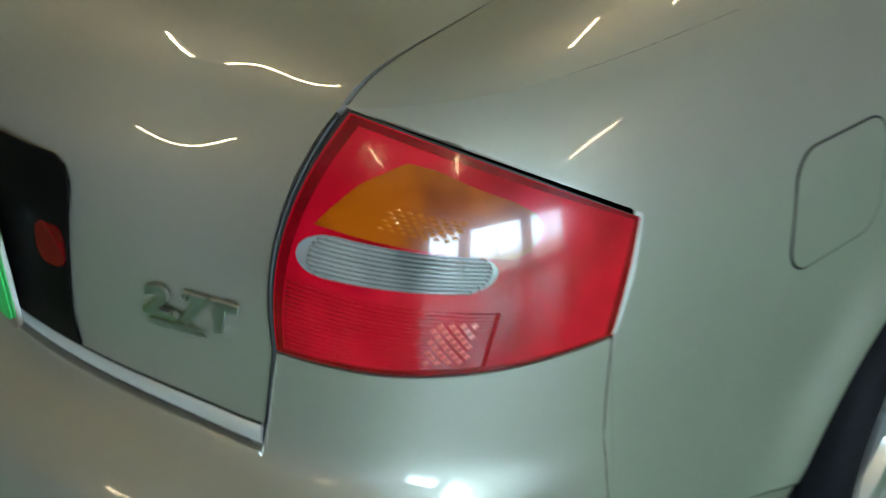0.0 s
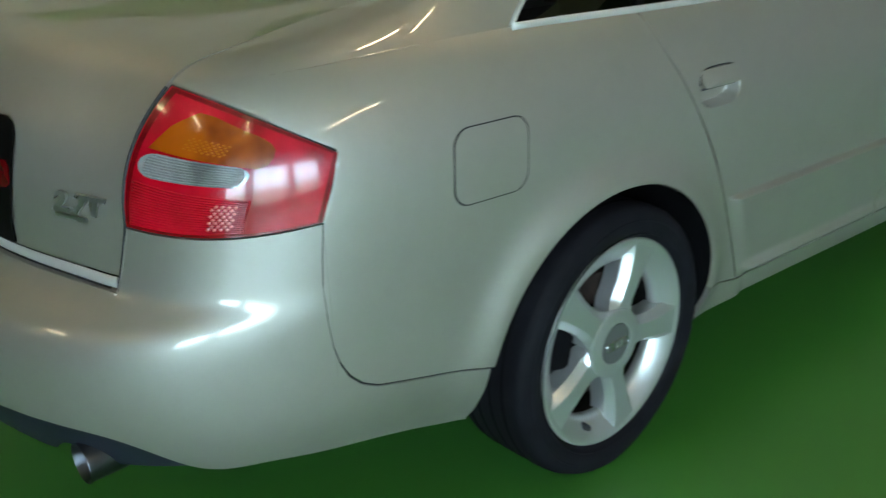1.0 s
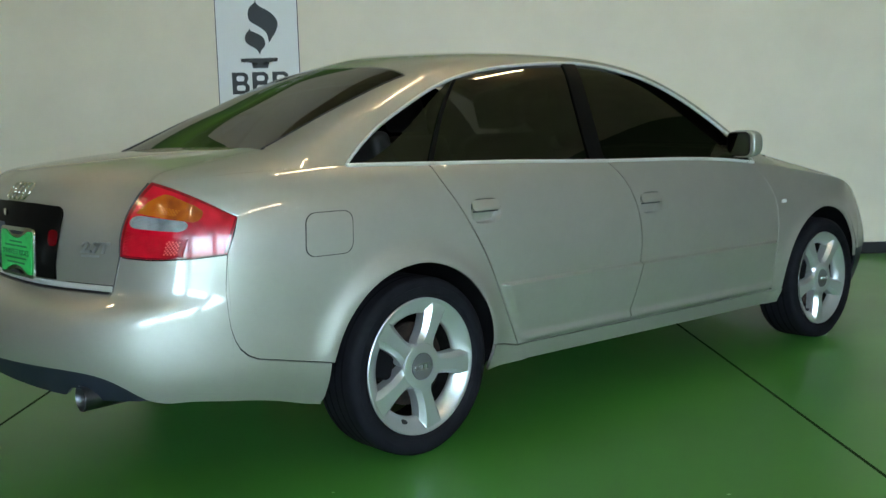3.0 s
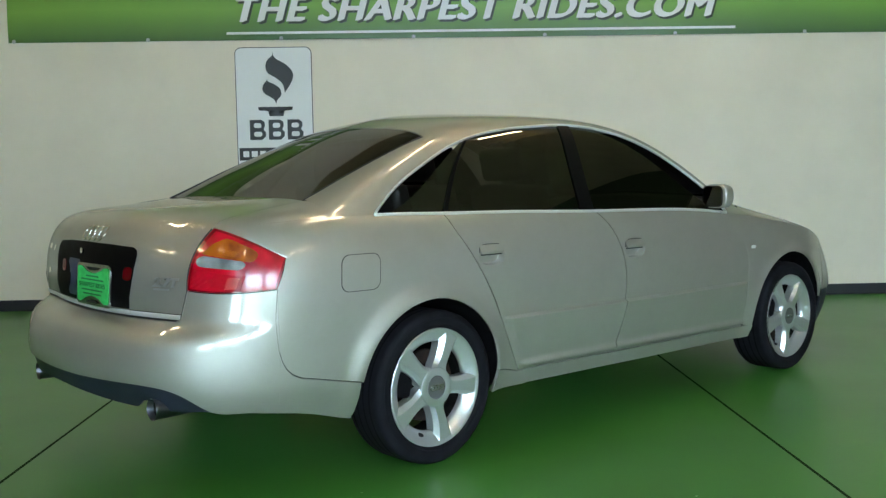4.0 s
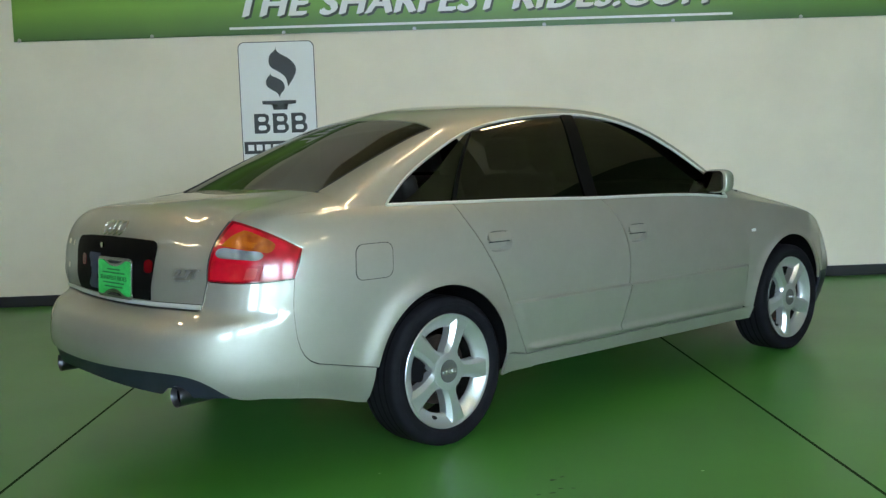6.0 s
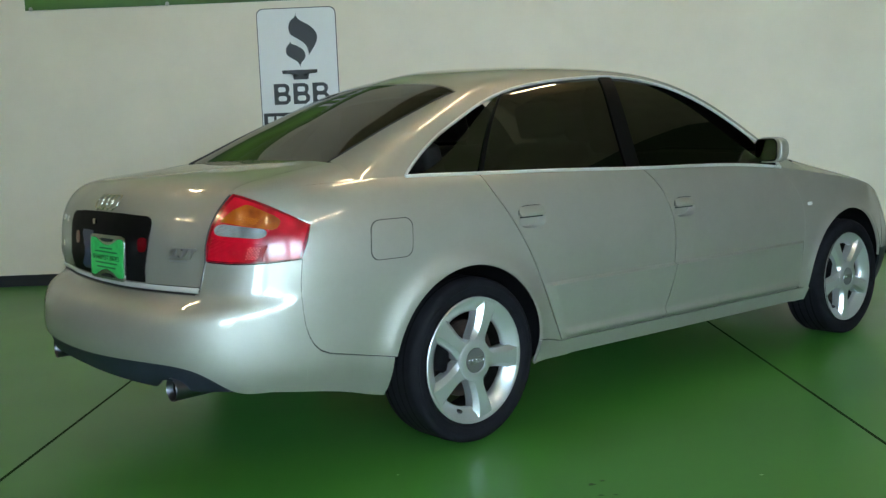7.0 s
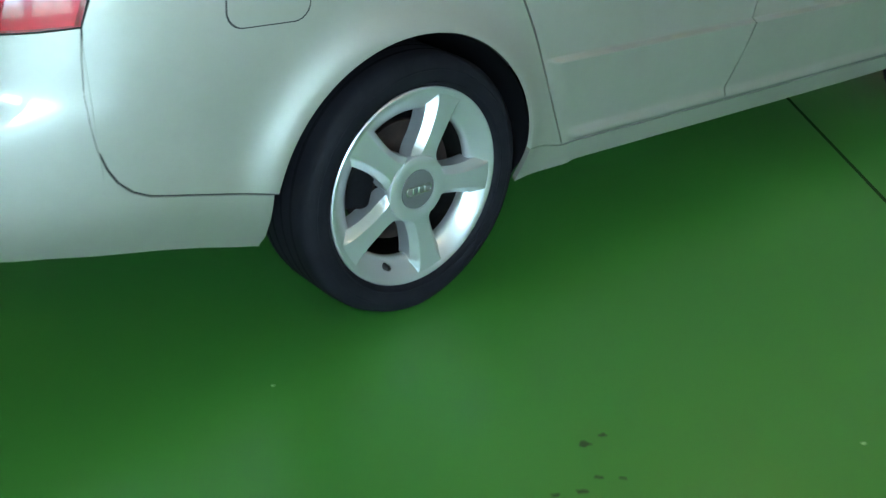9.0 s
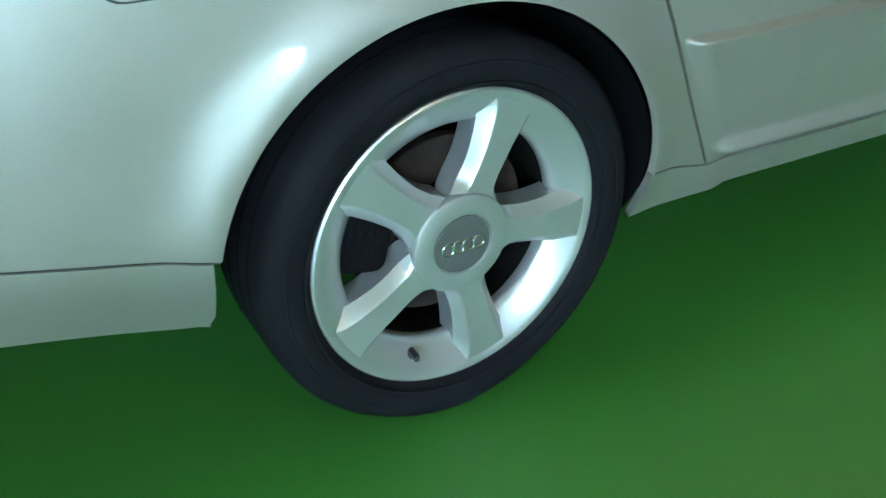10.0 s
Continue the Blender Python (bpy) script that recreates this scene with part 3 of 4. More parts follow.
ROOF = Smooth([(-0.50, 1.081), (-0.43, 1.112), (-0.19, 1.230), (0.0, 1.320), (0.2, 1.405), (0.36, 1.453), (0.6, 1.486), (0.9, 1.501), (1.2, 1.504), (1.5, 1.487), (1.75, 1.425), (2.1, 1.237), (2.35, 1.055), (2.6, 0.93)])
KNEE = Smooth([(-0.50, 0.728), (-0.2, 0.703), (0.17, 0.670), (0.6, 0.659), (1.2, 0.659), (1.6, 0.671), (2.0, 0.708), (2.45, 0.757)])


def cabin(x, v, sg, push=0.0):
    """A place on the greenhouse: v 0 at the belt, about 0.5 at the roof's edge, 1 on the middle line."""
    x, v = np.broadcast_arrays(np.asarray(x, float), np.asarray(v, float))
    zb = BELT(x)
    base = side(x, zb, 1)
    zr = ROOF(x)
    zc = zr + 0.022 * step(x, -0.6, -0.15) * (1 - 0.6 * step(x, 0.9, 1.6))
    w = 3.0
    ya, yk = base[..., 1] + push, KNEE(x) + push
    den = (1 - v) ** 2 + 2 * w * v * (1 - v) + v**2
    y = ((1 - v) ** 2 * ya + 2 * w * v * (1 - v) * yk) / den
    z = ((1 - v) ** 2 * zb + 2 * w * v * (1 - v) * (zr - 0.014 * step(x, 0.1, 0.6)) + v**2 * zc) / den
    return np.stack([x, sg * y, z + push * v], -1)


def v_at(x, z):
    x, z = np.broadcast_arrays(np.asarray(x, float), np.asarray(z, float))
    lo, hi = np.zeros(x.shape), np.full(x.shape, 0.62)
    for _ in range(24):
        mid = (lo + hi) / 2
        less = cabin(x, mid, 1)[..., 2] < z
        lo, hi = np.where(less, mid, lo), np.where(less, hi, mid)
    return (lo + hi) / 2


# upper edge of the side windows, from the rear point to the mirror
DLO = Smooth([(-0.212, 1.037), (-0.06, 1.143), (0.125, 1.240), (0.278, 1.309), (0.428, 1.358), (0.688, 1.405), (0.977, 1.430), (1.176, 1.436), (1.275, 1.430), (1.472, 1.398), (1.664, 1.337), (1.843, 1.245), (2.015, 1.128), (2.14, 1.03)])
DLO_A, DLO_B = -0.210, 2.13


def v_window(x):
    return np.where((x > DLO_A) & (x < DLO_B), v_at(x, np.maximum(DLO(x), BELT(x))), 0.0)


def grid(a, b, n, c, d, m):
    return np.meshgrid(np.linspace(a, b, n), np.linspace(c, d, m), indexing="ij")


def chain(points, n):
    """Points along straight legs, evenly spread."""
    p = np.array(points, float)
    k = np.r_[0, np.cumsum(np.linalg.norm(np.diff(p, axis=0), axis=1))]
    q = np.linspace(0, k[-1], n)
    return np.c_[np.interp(q, k, p[:, 0]), np.interp(q, k, p[:, 1])]


GAP = 0.0034
# seams in the side view (x, z)
REAR_DOOR_BACK = Smooth([(0.300, 0.515), (0.40, 0.460), (0.474, 0.424), (0.666, 0.338), (0.80, 0.262), (0.908, 0.194), (0.97, 0.158), (1.035, 0.138)])
MID_SEAM = Smooth([(0.300, 1.163), (0.40, 1.185), (0.518, 1.213), (0.692, 1.228), (0.80, 1.207), (0.87, 1.178), (0.95, 1.128), (1.01, 1.073)])
FENDER_SEAM = Smooth([(0.300, 2.275), (0.45, 2.292), (0.60, 2.300), (0.75, 2.280), (0.87, 2.20), (0.985, 2.06)])
BUMPER_SEAM = [(-0.657, 0.898), (-0.676, 0.840), (-0.703, 0.780), (-0.711, 0.72), (-0.716, 0.66), (-0.714, 0.60), (-0.708, 0.55), (-0.696, 0.510), (-0.680, 0.480), (-0.655, 0.455), (-0.622, 0.439), (-0.55, 0.424), (-0.45, 0.402), (-0.352, 0.384)]
TOP_Z = 1.013


def polar_panel(cx, cz, wheel_x, radius, outer, sg, reach=9.0, n=170, m=26):
    """A wing panel: from a wheel arch out to a chain of seams, round (cx, cz)."""
    ch = chain(outer, 4000)
    ang = np.unwrap(np.arctan2(ch[:, 1] - cz, ch[:, 0] - cx))
    rad = np.hypot(ch[:, 1] - cz, ch[:, 0] - cx)
    if ang[0] > ang[-1]:
        ang, rad = ang[::-1], rad[::-1]
    ang = np.maximum.accumulate(ang + np.arange(len(ang)) * 1e-9)
    knots = np.arctan2(np.array(outer)[:, 1] - cz, np.array(outer)[:, 0] - cx)
    knots = knots + 2 * math.pi * np.round((ang.mean() - knots) / (2 * math.pi))
    q = np.unique(np.clip(np.r_[np.linspace(ang[0], ang[-1], n), knots, knots - 4e-4, knots + 4e-4], ang[0], ang[-1]))
    ro = np.interp(q, ang, rad)
    on_belt = cz + ro * np.sin(q) > BELT(cx + ro * np.cos(q)) - 0.004
    ro = ro - np.where(on_belt, 0.0, GAP)
    ux, uz = np.cos(q), np.sin(q)
    ox, oz = cx - wheel_x, cz - HUB_Z
    b = ox * ux + oz * uz
    ri = -b + np.sqrt(np.maximum(b * b - (ox * ox + oz * oz - radius**2), 0))
    ro = np.maximum(ro, ri + 0.004)
    near = np.minimum(ro, reach)
    t = np.linspace(0, 1, m)[None] ** 1.25
    r = np.concatenate([ri[:, None] + (near - ri)[:, None] * t, near[:, None] + (ro - near)[:, None] * np.linspace(0, 1, 16)[None, 1:]], 1)
    x, z = cx + r * ux[:, None], cz + r * uz[:, None]
    z = np.minimum(z, BELT(x))
    return side(x, z, sg)


def belt_chain(x0, x1, n=30):
    x = np.linspace(x0, x1, n)
    return list(zip(x, BELT(x)))


def door_grid(back, front, sg, x0, z0):
    """A door skin, finer round the handle, dished behind it."""
    z = 0.305 + (1.03 - 0.305) * np.linspace(0, 1, 84)
    xm = back(z0) + GAP, front(z0) - GAP
    ua, ub = ((x - xm[0]) / (xm[1] - xm[0]) for x in (x0 - 0.05, x0 + 0.19))
    zt = BELT(x0 + 0.07) - 0.003
    fa, fb = ((q - 0.305) / (zt - 0.305) for q in (z0 - 0.056, z0 + 0.056))
    us = np.unique(np.r_[np.linspace(0, 1, 80), np.clip(np.linspace(ua, ub, 64), 0, 1)])
    fs = np.unique(np.r_[np.linspace(0, 1, 84), np.linspace(fa, fb, 44), np.linspace(0.335, 0.405, 28)])
    u, f = np.meshgrid(us, fs, indexing="ij")
    z = 0.305 + (1.03 - 0.305) * f
    for _ in range(3):
        x = (back(z) + GAP) * (1 - u) + (front(z) - GAP) * u
        z = 0.305 + (BELT(x) - 0.003 - 0.305) * f
    return side(x, z, sg, -dish(x, z, x0, z0))


S_TOP = float(s_at(-0.848, TOP_Z))            # where the lid, lamp and wing meet
S_LID = float(s_at(-0.963, 0.79)) + 0.013
S_END = float(s_at(-0.43, BELT(-0.43)))


def lamp_left(z):
    """The seam between boot lid and tail lamp, and below it between lid and bumper."""
    f = np.clip((np.asarray(z, float) - 0.782) / (TOP_Z - 0.782), 0, 1)
    return S_LID + (S_TOP - S_LID) * f**2.6 - 0.035 * np.clip((0.782 - np.asarray(z, float)) / 0.12, 0, 1)


def lid_top(s):
    """The lid's trailing edge, crowned in the middle."""
    return TOP_Z + 0.034 * (1 - np.clip(s / S_TOP, 0, 1) ** 2.2)


def shoulder(s, sg):
    """The edge between the flanks and the deck."""
    zs = BELT(np.interp(s, TS, CX))
    for _ in range(3):
        zs = np.where(s < S_TOP, lid_top(s), BELT(hull(s, zs, 1)[..., 0]))
    return hull(s, zs, sg)


def relaxed(g, n=70):
    """A grid of places with its ripples ironed out; the rim stays."""
    g = g.copy()
    for _ in range(n):
        g[1:-1, 1:-1] += 0.5 * ((g[:-2, 1:-1] + g[2:, 1:-1] + g[1:-1, :-2] + g[1:-1, 2:]) / 4 - g[1:-1, 1:-1])
    return g


def deck(s, t, sg, s_list, v_list, x_in, crown=0.034):
    """From the shoulder inwards to the foot of the glass, rolled over by the distance from the shoulder."""
    b = shoulder(s, sg)
    i = cabin(np.full(np.shape(s), x_in), np.interp(s, s_list, v_list), sg)
    p = b + (i - b) * t[..., None]
    run = np.linspace(s_list[0], s_list[-1], 900)
    edge = shoulder(run, sg)

    def height(q):
        flat = q.reshape(-1, 3)
        z = np.empty(len(flat))
        for k in range(0, len(flat), 400):
            g = np.hypot(flat[k:k + 400, None, 0] - edge[None, :, 0], flat[k:k + 400, None, 1] - edge[None, :, 1])
            n = g.argmin(1)
            far = g[np.arange(len(n)), n]
            roll = 0.060 - 0.024 * step(run[n], 0.35, S_TOP)
            z[k:k + 400] = edge[n, 2] + crown * (1 - np.exp(-far / roll))
        return z.reshape(q.shape[:-1])

    p[..., 2] = height(p) + (i[..., 2] - height(i)) * t**1.5
    return p


# ---- the car: panels ----
def both_sides(half):
    """Grows half(1) and half(-1), grids from the middle line outwards, into one grid."""
    return np.concatenate([half(-1)[:0:-1], half(1)], 0)


HANDLE_W = 0.142


def dish(x, z, x0, z0):
    """The depth of the finger dish behind a door handle."""
    k = (np.abs(x - x0 - HANDLE_W / 2) / (HANDLE_W / 2 + 0.002)) ** 3 + (np.abs(z - z0) / 0.047) ** 3
    return 0.0245 * step(1 - k, 0.0, 0.30) * (1.0 + 0.7 * np.clip((z0 - z) / 0.047, -1, 1))


def pull(u, v, x0, z0, sg):
    a = np.clip((u - x0) / HANDLE_W, 0.03, 0.97)
    f = np.clip((v - z0) / 0.042, 0, 1)
    return side(u, v, sg, 0.0015 + 0.014 * np.cos(f * math.pi / 2) * np.sin(np.pi * a) ** 0.4)


for sg in (-1, 1):
    # quarter panel, round the rear wheel
    outer = BUMPER_SEAM[::-1] + [(-0.848, TOP_Z)] + belt_chain(-0.829, 0.130, 40)[1:] + [(float(REAR_DOOR_BACK(z)), z) for z in np.linspace(1.02, 0.305, 40)] + [(0.515, 0.302), (0.43, 0.322), (0.355, 0.334)]
    q = part("quarter_panel", panel(polar_panel(0.0, 0.565, 0.010, 0.367, outer, sg, 0.7785)), PAINT, car, normals=flank_normals(sg))
    g = chain(BUMPER_SEAM[2:], 80)
    part("bumper_gap", tube(side(g[:, 0], g[:, 1], sg, -0.0012), 0.0016, 0.0016, 6), BLACK, car, "thin dark gap behind the bumper")
    # filler flap
    o = rounded(-0.437, -0.254, 0.746, 0.891, 0.036)
    tilt = [(x + 0.10 * (z - 0.82), z) for x, z in o]
    ring = np.array(tilt + tilt[:1])
    c = ring.mean(0)
    if sg < 0:
        k = np.array([1.0, 0.96])[None, :, None]
        uv = c + (ring - c)[:, None] * k
        part("flap_gap", panel(side(uv[..., 0], uv[..., 1], sg, 0.0014), 0.002), BLACK, car, "thin dark gap round the filler flap")
        part("filler_flap", fan(lambda u, v: side(u, v, -1, 0.0022), c + (ring[:-1] - c) * 0.965, 8, 0.003), PAINT, car)
    # doors
    door_b = part("rear_door", panel(door_grid(REAR_DOOR_BACK, MID_SEAM, sg, 0.272, 0.846)), PAINT, car)
    door_f = part("front_door", panel(door_grid(MID_SEAM, FENDER_SEAM, sg, 1.230, 0.816)), PAINT, car)
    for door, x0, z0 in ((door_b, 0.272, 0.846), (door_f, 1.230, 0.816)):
        o = rounded(x0 + 0.003, x0 + HANDLE_W - 0.003, z0 + 0.002, z0 + 0.041, 0.014)
        part("door_handle", fan(lambda u, v: pull(u, v, x0, z0, sg), o, 8, 0.010), PAINT, door)
        g = np.array([(x0 + HANDLE_W / 2 + 0.0715 * np.sign(c) * np.abs(c) ** 0.6, z0 + 0.0445 * max(q, 0.0) ** 0.5) for c, q in ((math.cos(a), math.sin(a)) for a in np.linspace(0.03, math.pi - 0.03, 48))])
        part("handle_gap", tube(side(g[:, 0], g[:, 1], sg, 0.0), 0.0014, 0.0014, 6), BLACK, door, "thin dark gap round the handle")
        # a black strip stands in for the shade below the handle's edge
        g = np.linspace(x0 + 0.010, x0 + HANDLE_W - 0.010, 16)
        part("handle_shade_strip", tube(side(g, z0 - 0.002, sg, -0.004), 0.003, 0.003, 8), BLACK, door, "black strip standing in for shade under the handle")
    # sill
    x, f = grid(0.376, 2.375, 120, 0, 1, 12)
    top = np.interp(x, [0.345, 0.43, 0.51, 0.53], [0.332, 0.318, 0.299, 0.299])
    part("sill", panel(side(np.maximum(x, 0.345), (0.230 - 0.014 * np.exp(-(((x - 0.35) / 0.05) ** 2))) * (1 - f) + top * f, sg)), PAINT, car)
    # front wing and its marker lamp
    outer = [(2.36, 0.252), (2.335, 0.300)] + [(float(FENDER_SEAM(z)), z) for z in np.linspace(0.31, 0.975, 30)] + belt_chain(2.10, 3.20, 40) + [(3.215, 0.70), (3.215, 0.55), (3.19, 0.44), (3.12, 0.40)]
    w = part("front_wing", panel(polar_panel(WHEELBASE - 0.01, 0.5, WHEELBASE - 0.01, 0.388, outer, sg)), PAINT, car, normals=flank_normals(sg))
    part("side_marker", fan(lambda u, v: side(u, v, sg, 0.003), rounded(2.324, 2.366, 0.747, 0.765, 0.008), 3, 0.004), WHITE, w, "small clear side marker lamp")
    # pillars and roof rail, between the windows and the roof's edge
    x = np.linspace(-0.43, 2.36, 240)
    lo = np.maximum(v_window(x), 0.0)
    t = np.linspace(0, 1, 14)
    v = lo[:, None] + (0.5 - lo)[:, None] * t[None]
    part("side_frame", panel(cabin(np.repeat(x[:, None], 14, 1), v, sg), 0.0), PAINT, car)
    # windows
    def glass(name, xl, xr, sg=sg, n=30, m=16):
        u, f = grid(0, 1, n, 0.0, 1.0, m)
        x = xl(f) * (1 - u) + xr(f) * u
        x = np.clip(x, DLO_A + 0.004, DLO_B - 0.004)
        return part(name, panel(cabin(x, v_window(x) * f * 0.985, sg, -0.007), 0.0), GLASS, car, "dark tinted side window")

    glass("quarter_window", lambda f: DLO_A + 0.01 + 0.60 * f, lambda f: 0.142 + 0.275 * f)
    glass("rear_window_pane", lambda f: 0.162 + 0.275 * f, lambda f: 0.985 + 0.112 * f)
    glass("front_window_pane", lambda f: 1.075 + 0.105 * f, lambda f: DLO_B - 0.02 - 0.80 * f)

    def post(name, xl, xr, sg=sg):
        u, f = grid(0, 1, 4, 0.0, 1.0, 16)
        x = xl(f) * (1 - u) + xr(f) * u
        return part(name, panel(cabin(x, v_window(x) * f * 0.99, sg, 0.0005), 0.012), GLOSSBLACK, car, "gloss black pillar trim")

    post("divider_bar", lambda f: 0.140 + 0.275 * f, lambda f: 0.164 + 0.275 * f)
    post("pillar_trim", lambda f: 0.985 + 0.112 * f, lambda f: 1.075 + 0.105 * f)
    # bright trim round the windows
    x = np.linspace(DLO_A, DLO_B, 120)
    up = cabin(x, v_window(x), sg, 0.001)
    low = cabin(x, 0.0, sg, 0.002)
    part("window_trim", tube(up, 0.0055, 0.0075, 8, up=(0, sg * 0.4, 1)), SATIN, car, "bright metal trim over the windows")
    part("belt_trim", tube(low, 0.006, 0.008, 8), SATIN, car, "bright metal belt trim")

# ---- tail: bumper, lid, lamps ----
BUMPER_LOW = Smooth([(-0.3, 0.447), (0.0, 0.447), (0.3, 0.448), (0.51, 0.448), (0.65, 0.443), (0.72, 0.434), (0.77, 0.420), (0.83, 0.388), (0.90, 0.342), (1.03, 0.324), (1.12, 0.313), (1.21, 0.300), (1.30, 0.283), (1.37, 0.265), (1.478, 0.234), (1.55, 0.222)])


def bumper_grid(sg):
    s_arch = float(s_at(-0.362, 0.32))
    s0 = float(lamp_left(0.66)) + 0.001
    s = np.unique(np.r_[np.linspace(0, s_arch, 170), s0 + np.linspace(-0.0006, 0.0006, 2), s_at(-0.703, 0.78) + np.linspace(-0.004, 0.03, 24)])
    ch = chain(BUMPER_SEAM[2:], 400)
    cs = np.maximum.accumulate(s_at(ch[:, 0], ch[:, 1]))
    seam = np.interp(s, cs, ch[:, 1])
    lamp = 0.782 - 0.008 * np.sin(np.pi * np.clip((s - S_LID) / (cs[0] - S_LID), 0, 1))
    top = np.where(s < s0, 0.6725, np.where(s < cs[0], lamp, seam)) - GAP
    low = BUMPER_LOW(s)
    waist = np.minimum(top, 0.660)
    t, v = np.linspace(0, 1, 40), np.linspace(0, 1, 16)[1:]
    z = np.concatenate([low[:, None] + (waist - low)[:, None] * t[None], waist[:, None] + (top - waist)[:, None] * v[None]], 1)
    sm = np.repeat(s[:, None], z.shape[1], 1)
    sm = np.where(z > 0.664, np.maximum(sm, lamp_left(z) + 0.003), sm)
    # the wheel arch bites into the front edge
    x_arch = 0.010 - np.sqrt(np.maximum(0.369**2 - (z - HUB_Z) ** 2, 0)) - 0.001
    x_arch = x_arch - 0.018 * np.clip((0.290 - z) / 0.055, 0, 1) ** 2
    return hull(np.minimum(sm, s_at(x_arch, z)), z, sg)


bumper = part("rear_bumper", panel(both_sides(bumper_grid)), PAINT, car)
s, f = grid(0, 0.90, 60, 0, 1, 8)
low = BUMPER_LOW(s) - 0.003
base = np.minimum(0.383 - 0.046 * step(s, 0.0, 0.95) + 0.034 * np.exp(-(((s - 0.655) / 0.05) ** 4)), low - 0.004)
part("bumper_valance", panel(both_sides(lambda sg: hull(s, base + (low - base) * f, sg, -0.014)), 0.02), GREY, bumper, "dark grey lower bumper insert")

t = np.linspace(0, 1, 24) ** 1.6
s_list, v_list = [0, S_TOP, S_END], [1.0, 0.45, 0.0]


def lid_grid(sg):
    g = []
    for k in np.linspace(0, 1, 36):
        zk = 0.693 + (TOP_Z - 0.693) * k
        sk = np.linspace(0, float(lamp_left(zk)) - 0.003, 60)
        g.append(hull(sk, zk + (lid_top(sk) - TOP_Z) * k**2, sg))
    top_s = np.linspace(0, float(lamp_left(TOP_Z)) - 0.003, 60)
    d = deck(np.repeat(top_s[:, None], 24, 1), np.repeat(t[None], 60, 0), sg, s_list, v_list, -0.44)
    return np.concatenate([np.stack(g, 1), d[:, 1:]], 1)


lid = part("boot_lid", panel(relaxed(both_sides(lid_grid))), PAINT, car)
for sg in (-1, 1):
    s = np.linspace(S_TOP + 0.003, S_END, 50)
    d = deck(np.repeat(s[:, None], 24, 1), np.repeat(t[None], 50, 0), sg, s_list, v_list, -0.43)
    part("rear_shoulder", panel(relaxed(d, 10), 0.0), PAINT, car)

# bright strip along the foot of the lid
s, f = grid(0, float(lamp_left(0.68)) - 0.004, 60, 0, 1, 7)
part("boot_strip", panel(both_sides(lambda sg: hull(s, 0.673 + 0.018 * f, sg, 0.002 + 0.004 * np.sin(np.pi * f) ** 0.5)), 0.006), SATIN, lid, "satin chrome strip on the boot lid")

s, f = grid(0, float(lamp_left(0.66)), 50, 0, 1, 4)
part("lid_gap", panel(both_sides(lambda sg: hull(s, 0.655 + 0.030 * f, sg, -0.010)), 0.0), BLACK, lid, "dark gap under the strip")
z = np.linspace(0.674, 1.006, 50)
for sg in (-1, 1):
    part("lid_gap", tube(hull(lamp_left(z) + 0.0005, z, sg, -0.0002), 0.0030, 0.0030, 6), BLACK, lid, "dark gap beside the lid")


def tail_lamp(sg):
    b0, b1 = S_LID + 0.003, float(s_at(-0.703, 0.782))
    r1 = float(s_at(-0.659, 0.897))

    uu = np.linspace(0, 1, 80)
    top_s = s_at(-0.848 + (-0.659 + 0.848) * uu, TOP_Z + (0.897 - TOP_Z) * uu)
    top_s = top_s + (float(lamp_left(TOP_Z)) + 0.003 - top_s[0]) * (1 - uu)

    def place(u, v, push=0.002):
        """u across, v up, both 0 to 1; a patch between four edges in s and z."""
        lz = 0.782 + (TOP_Z - 0.782) * v
        ls = lamp_left(lz) + 0.003
        rz = 0.782 + (0.897 - 0.782) * v
        rs = b1 + (r1 - b1) * v
        bs, bz = b0 + (b1 - b0) * u, 0.782 - 0.008 * np.sin(np.pi * u)
        ts, tz = np.interp(u, uu, top_s), TOP_Z - 0.003 + (0.897 - TOP_Z) * u
        cs = (1 - u) * ((1 - v) * b0 + v * top_s[0]) + u * ((1 - v) * b1 + v * r1)
        cz = (1 - u) * (0.782 + (TOP_Z - 0.782) * v) + u * rz
        s = (1 - v) * bs + v * ts + (1 - u) * ls + u * rs - cs
        z = (1 - v) * bz + v * tz + (1 - u) * lz + u * rz - cz
        return hull(s, z, sg, push)

    u, v = grid(0.005, 0.995, 70, 0.006, 0.994, 50)
    lamp = part("tail_lamp", panel(place(u, v), 0.02), RED, car, "red and amber wraparound tail lamp lens")
    rim_u = np.r_[np.linspace(0, 1, 40), np.ones(30), np.linspace(1, 0, 40), np.zeros(30)]
    rim_v = np.r_[np.zeros(40), np.linspace(0, 1, 30), np.ones(40), np.linspace(1, 0, 30)]
    k = np.array([1.0, 0.984])[None, :]
    part("lamp_seal", panel(place(0.5 + (rim_u - 0.5)[:, None] * k, 0.5 + (rim_v - 0.5)[:, None] * k, 0.0006), 0.004), BLACK, lamp, "black rubber lamp seal")
    k = np.array([0.982, 0.955, 0.935])[None, :]
    part("lens_border", panel(place(0.5 + (rim_u - 0.5)[:, None] * k, 0.5 + (rim_v - 0.5)[:, None] * k, 0.0024), 0.0), DARKRIM, lamp, "dark red rim of the lens")
    amber = [tuple(p) for p in chain([(0.065, 0.605), (0.59, 0.60), (0.625, 0.64), (0.635, 0.71), (0.62, 0.78), (0.58, 0.82), (0.50, 0.85), (0.38, 0.87), (0.24, 0.90), (0.17, 0.90), (0.11, 0.79), (0.065, 0.605)], 90)[:-1]]
    part("indicator_lens", fan(lambda a, b: place(a, b + 0.10 * a, 0.0034), amber, 22, 0.0015), AMBER, lamp, "amber indicator lens")
    clear = [tuple(p) for p in chain(rounded(0.045, 0.565, 0.400, 0.580, 0.085, 10), 120)]
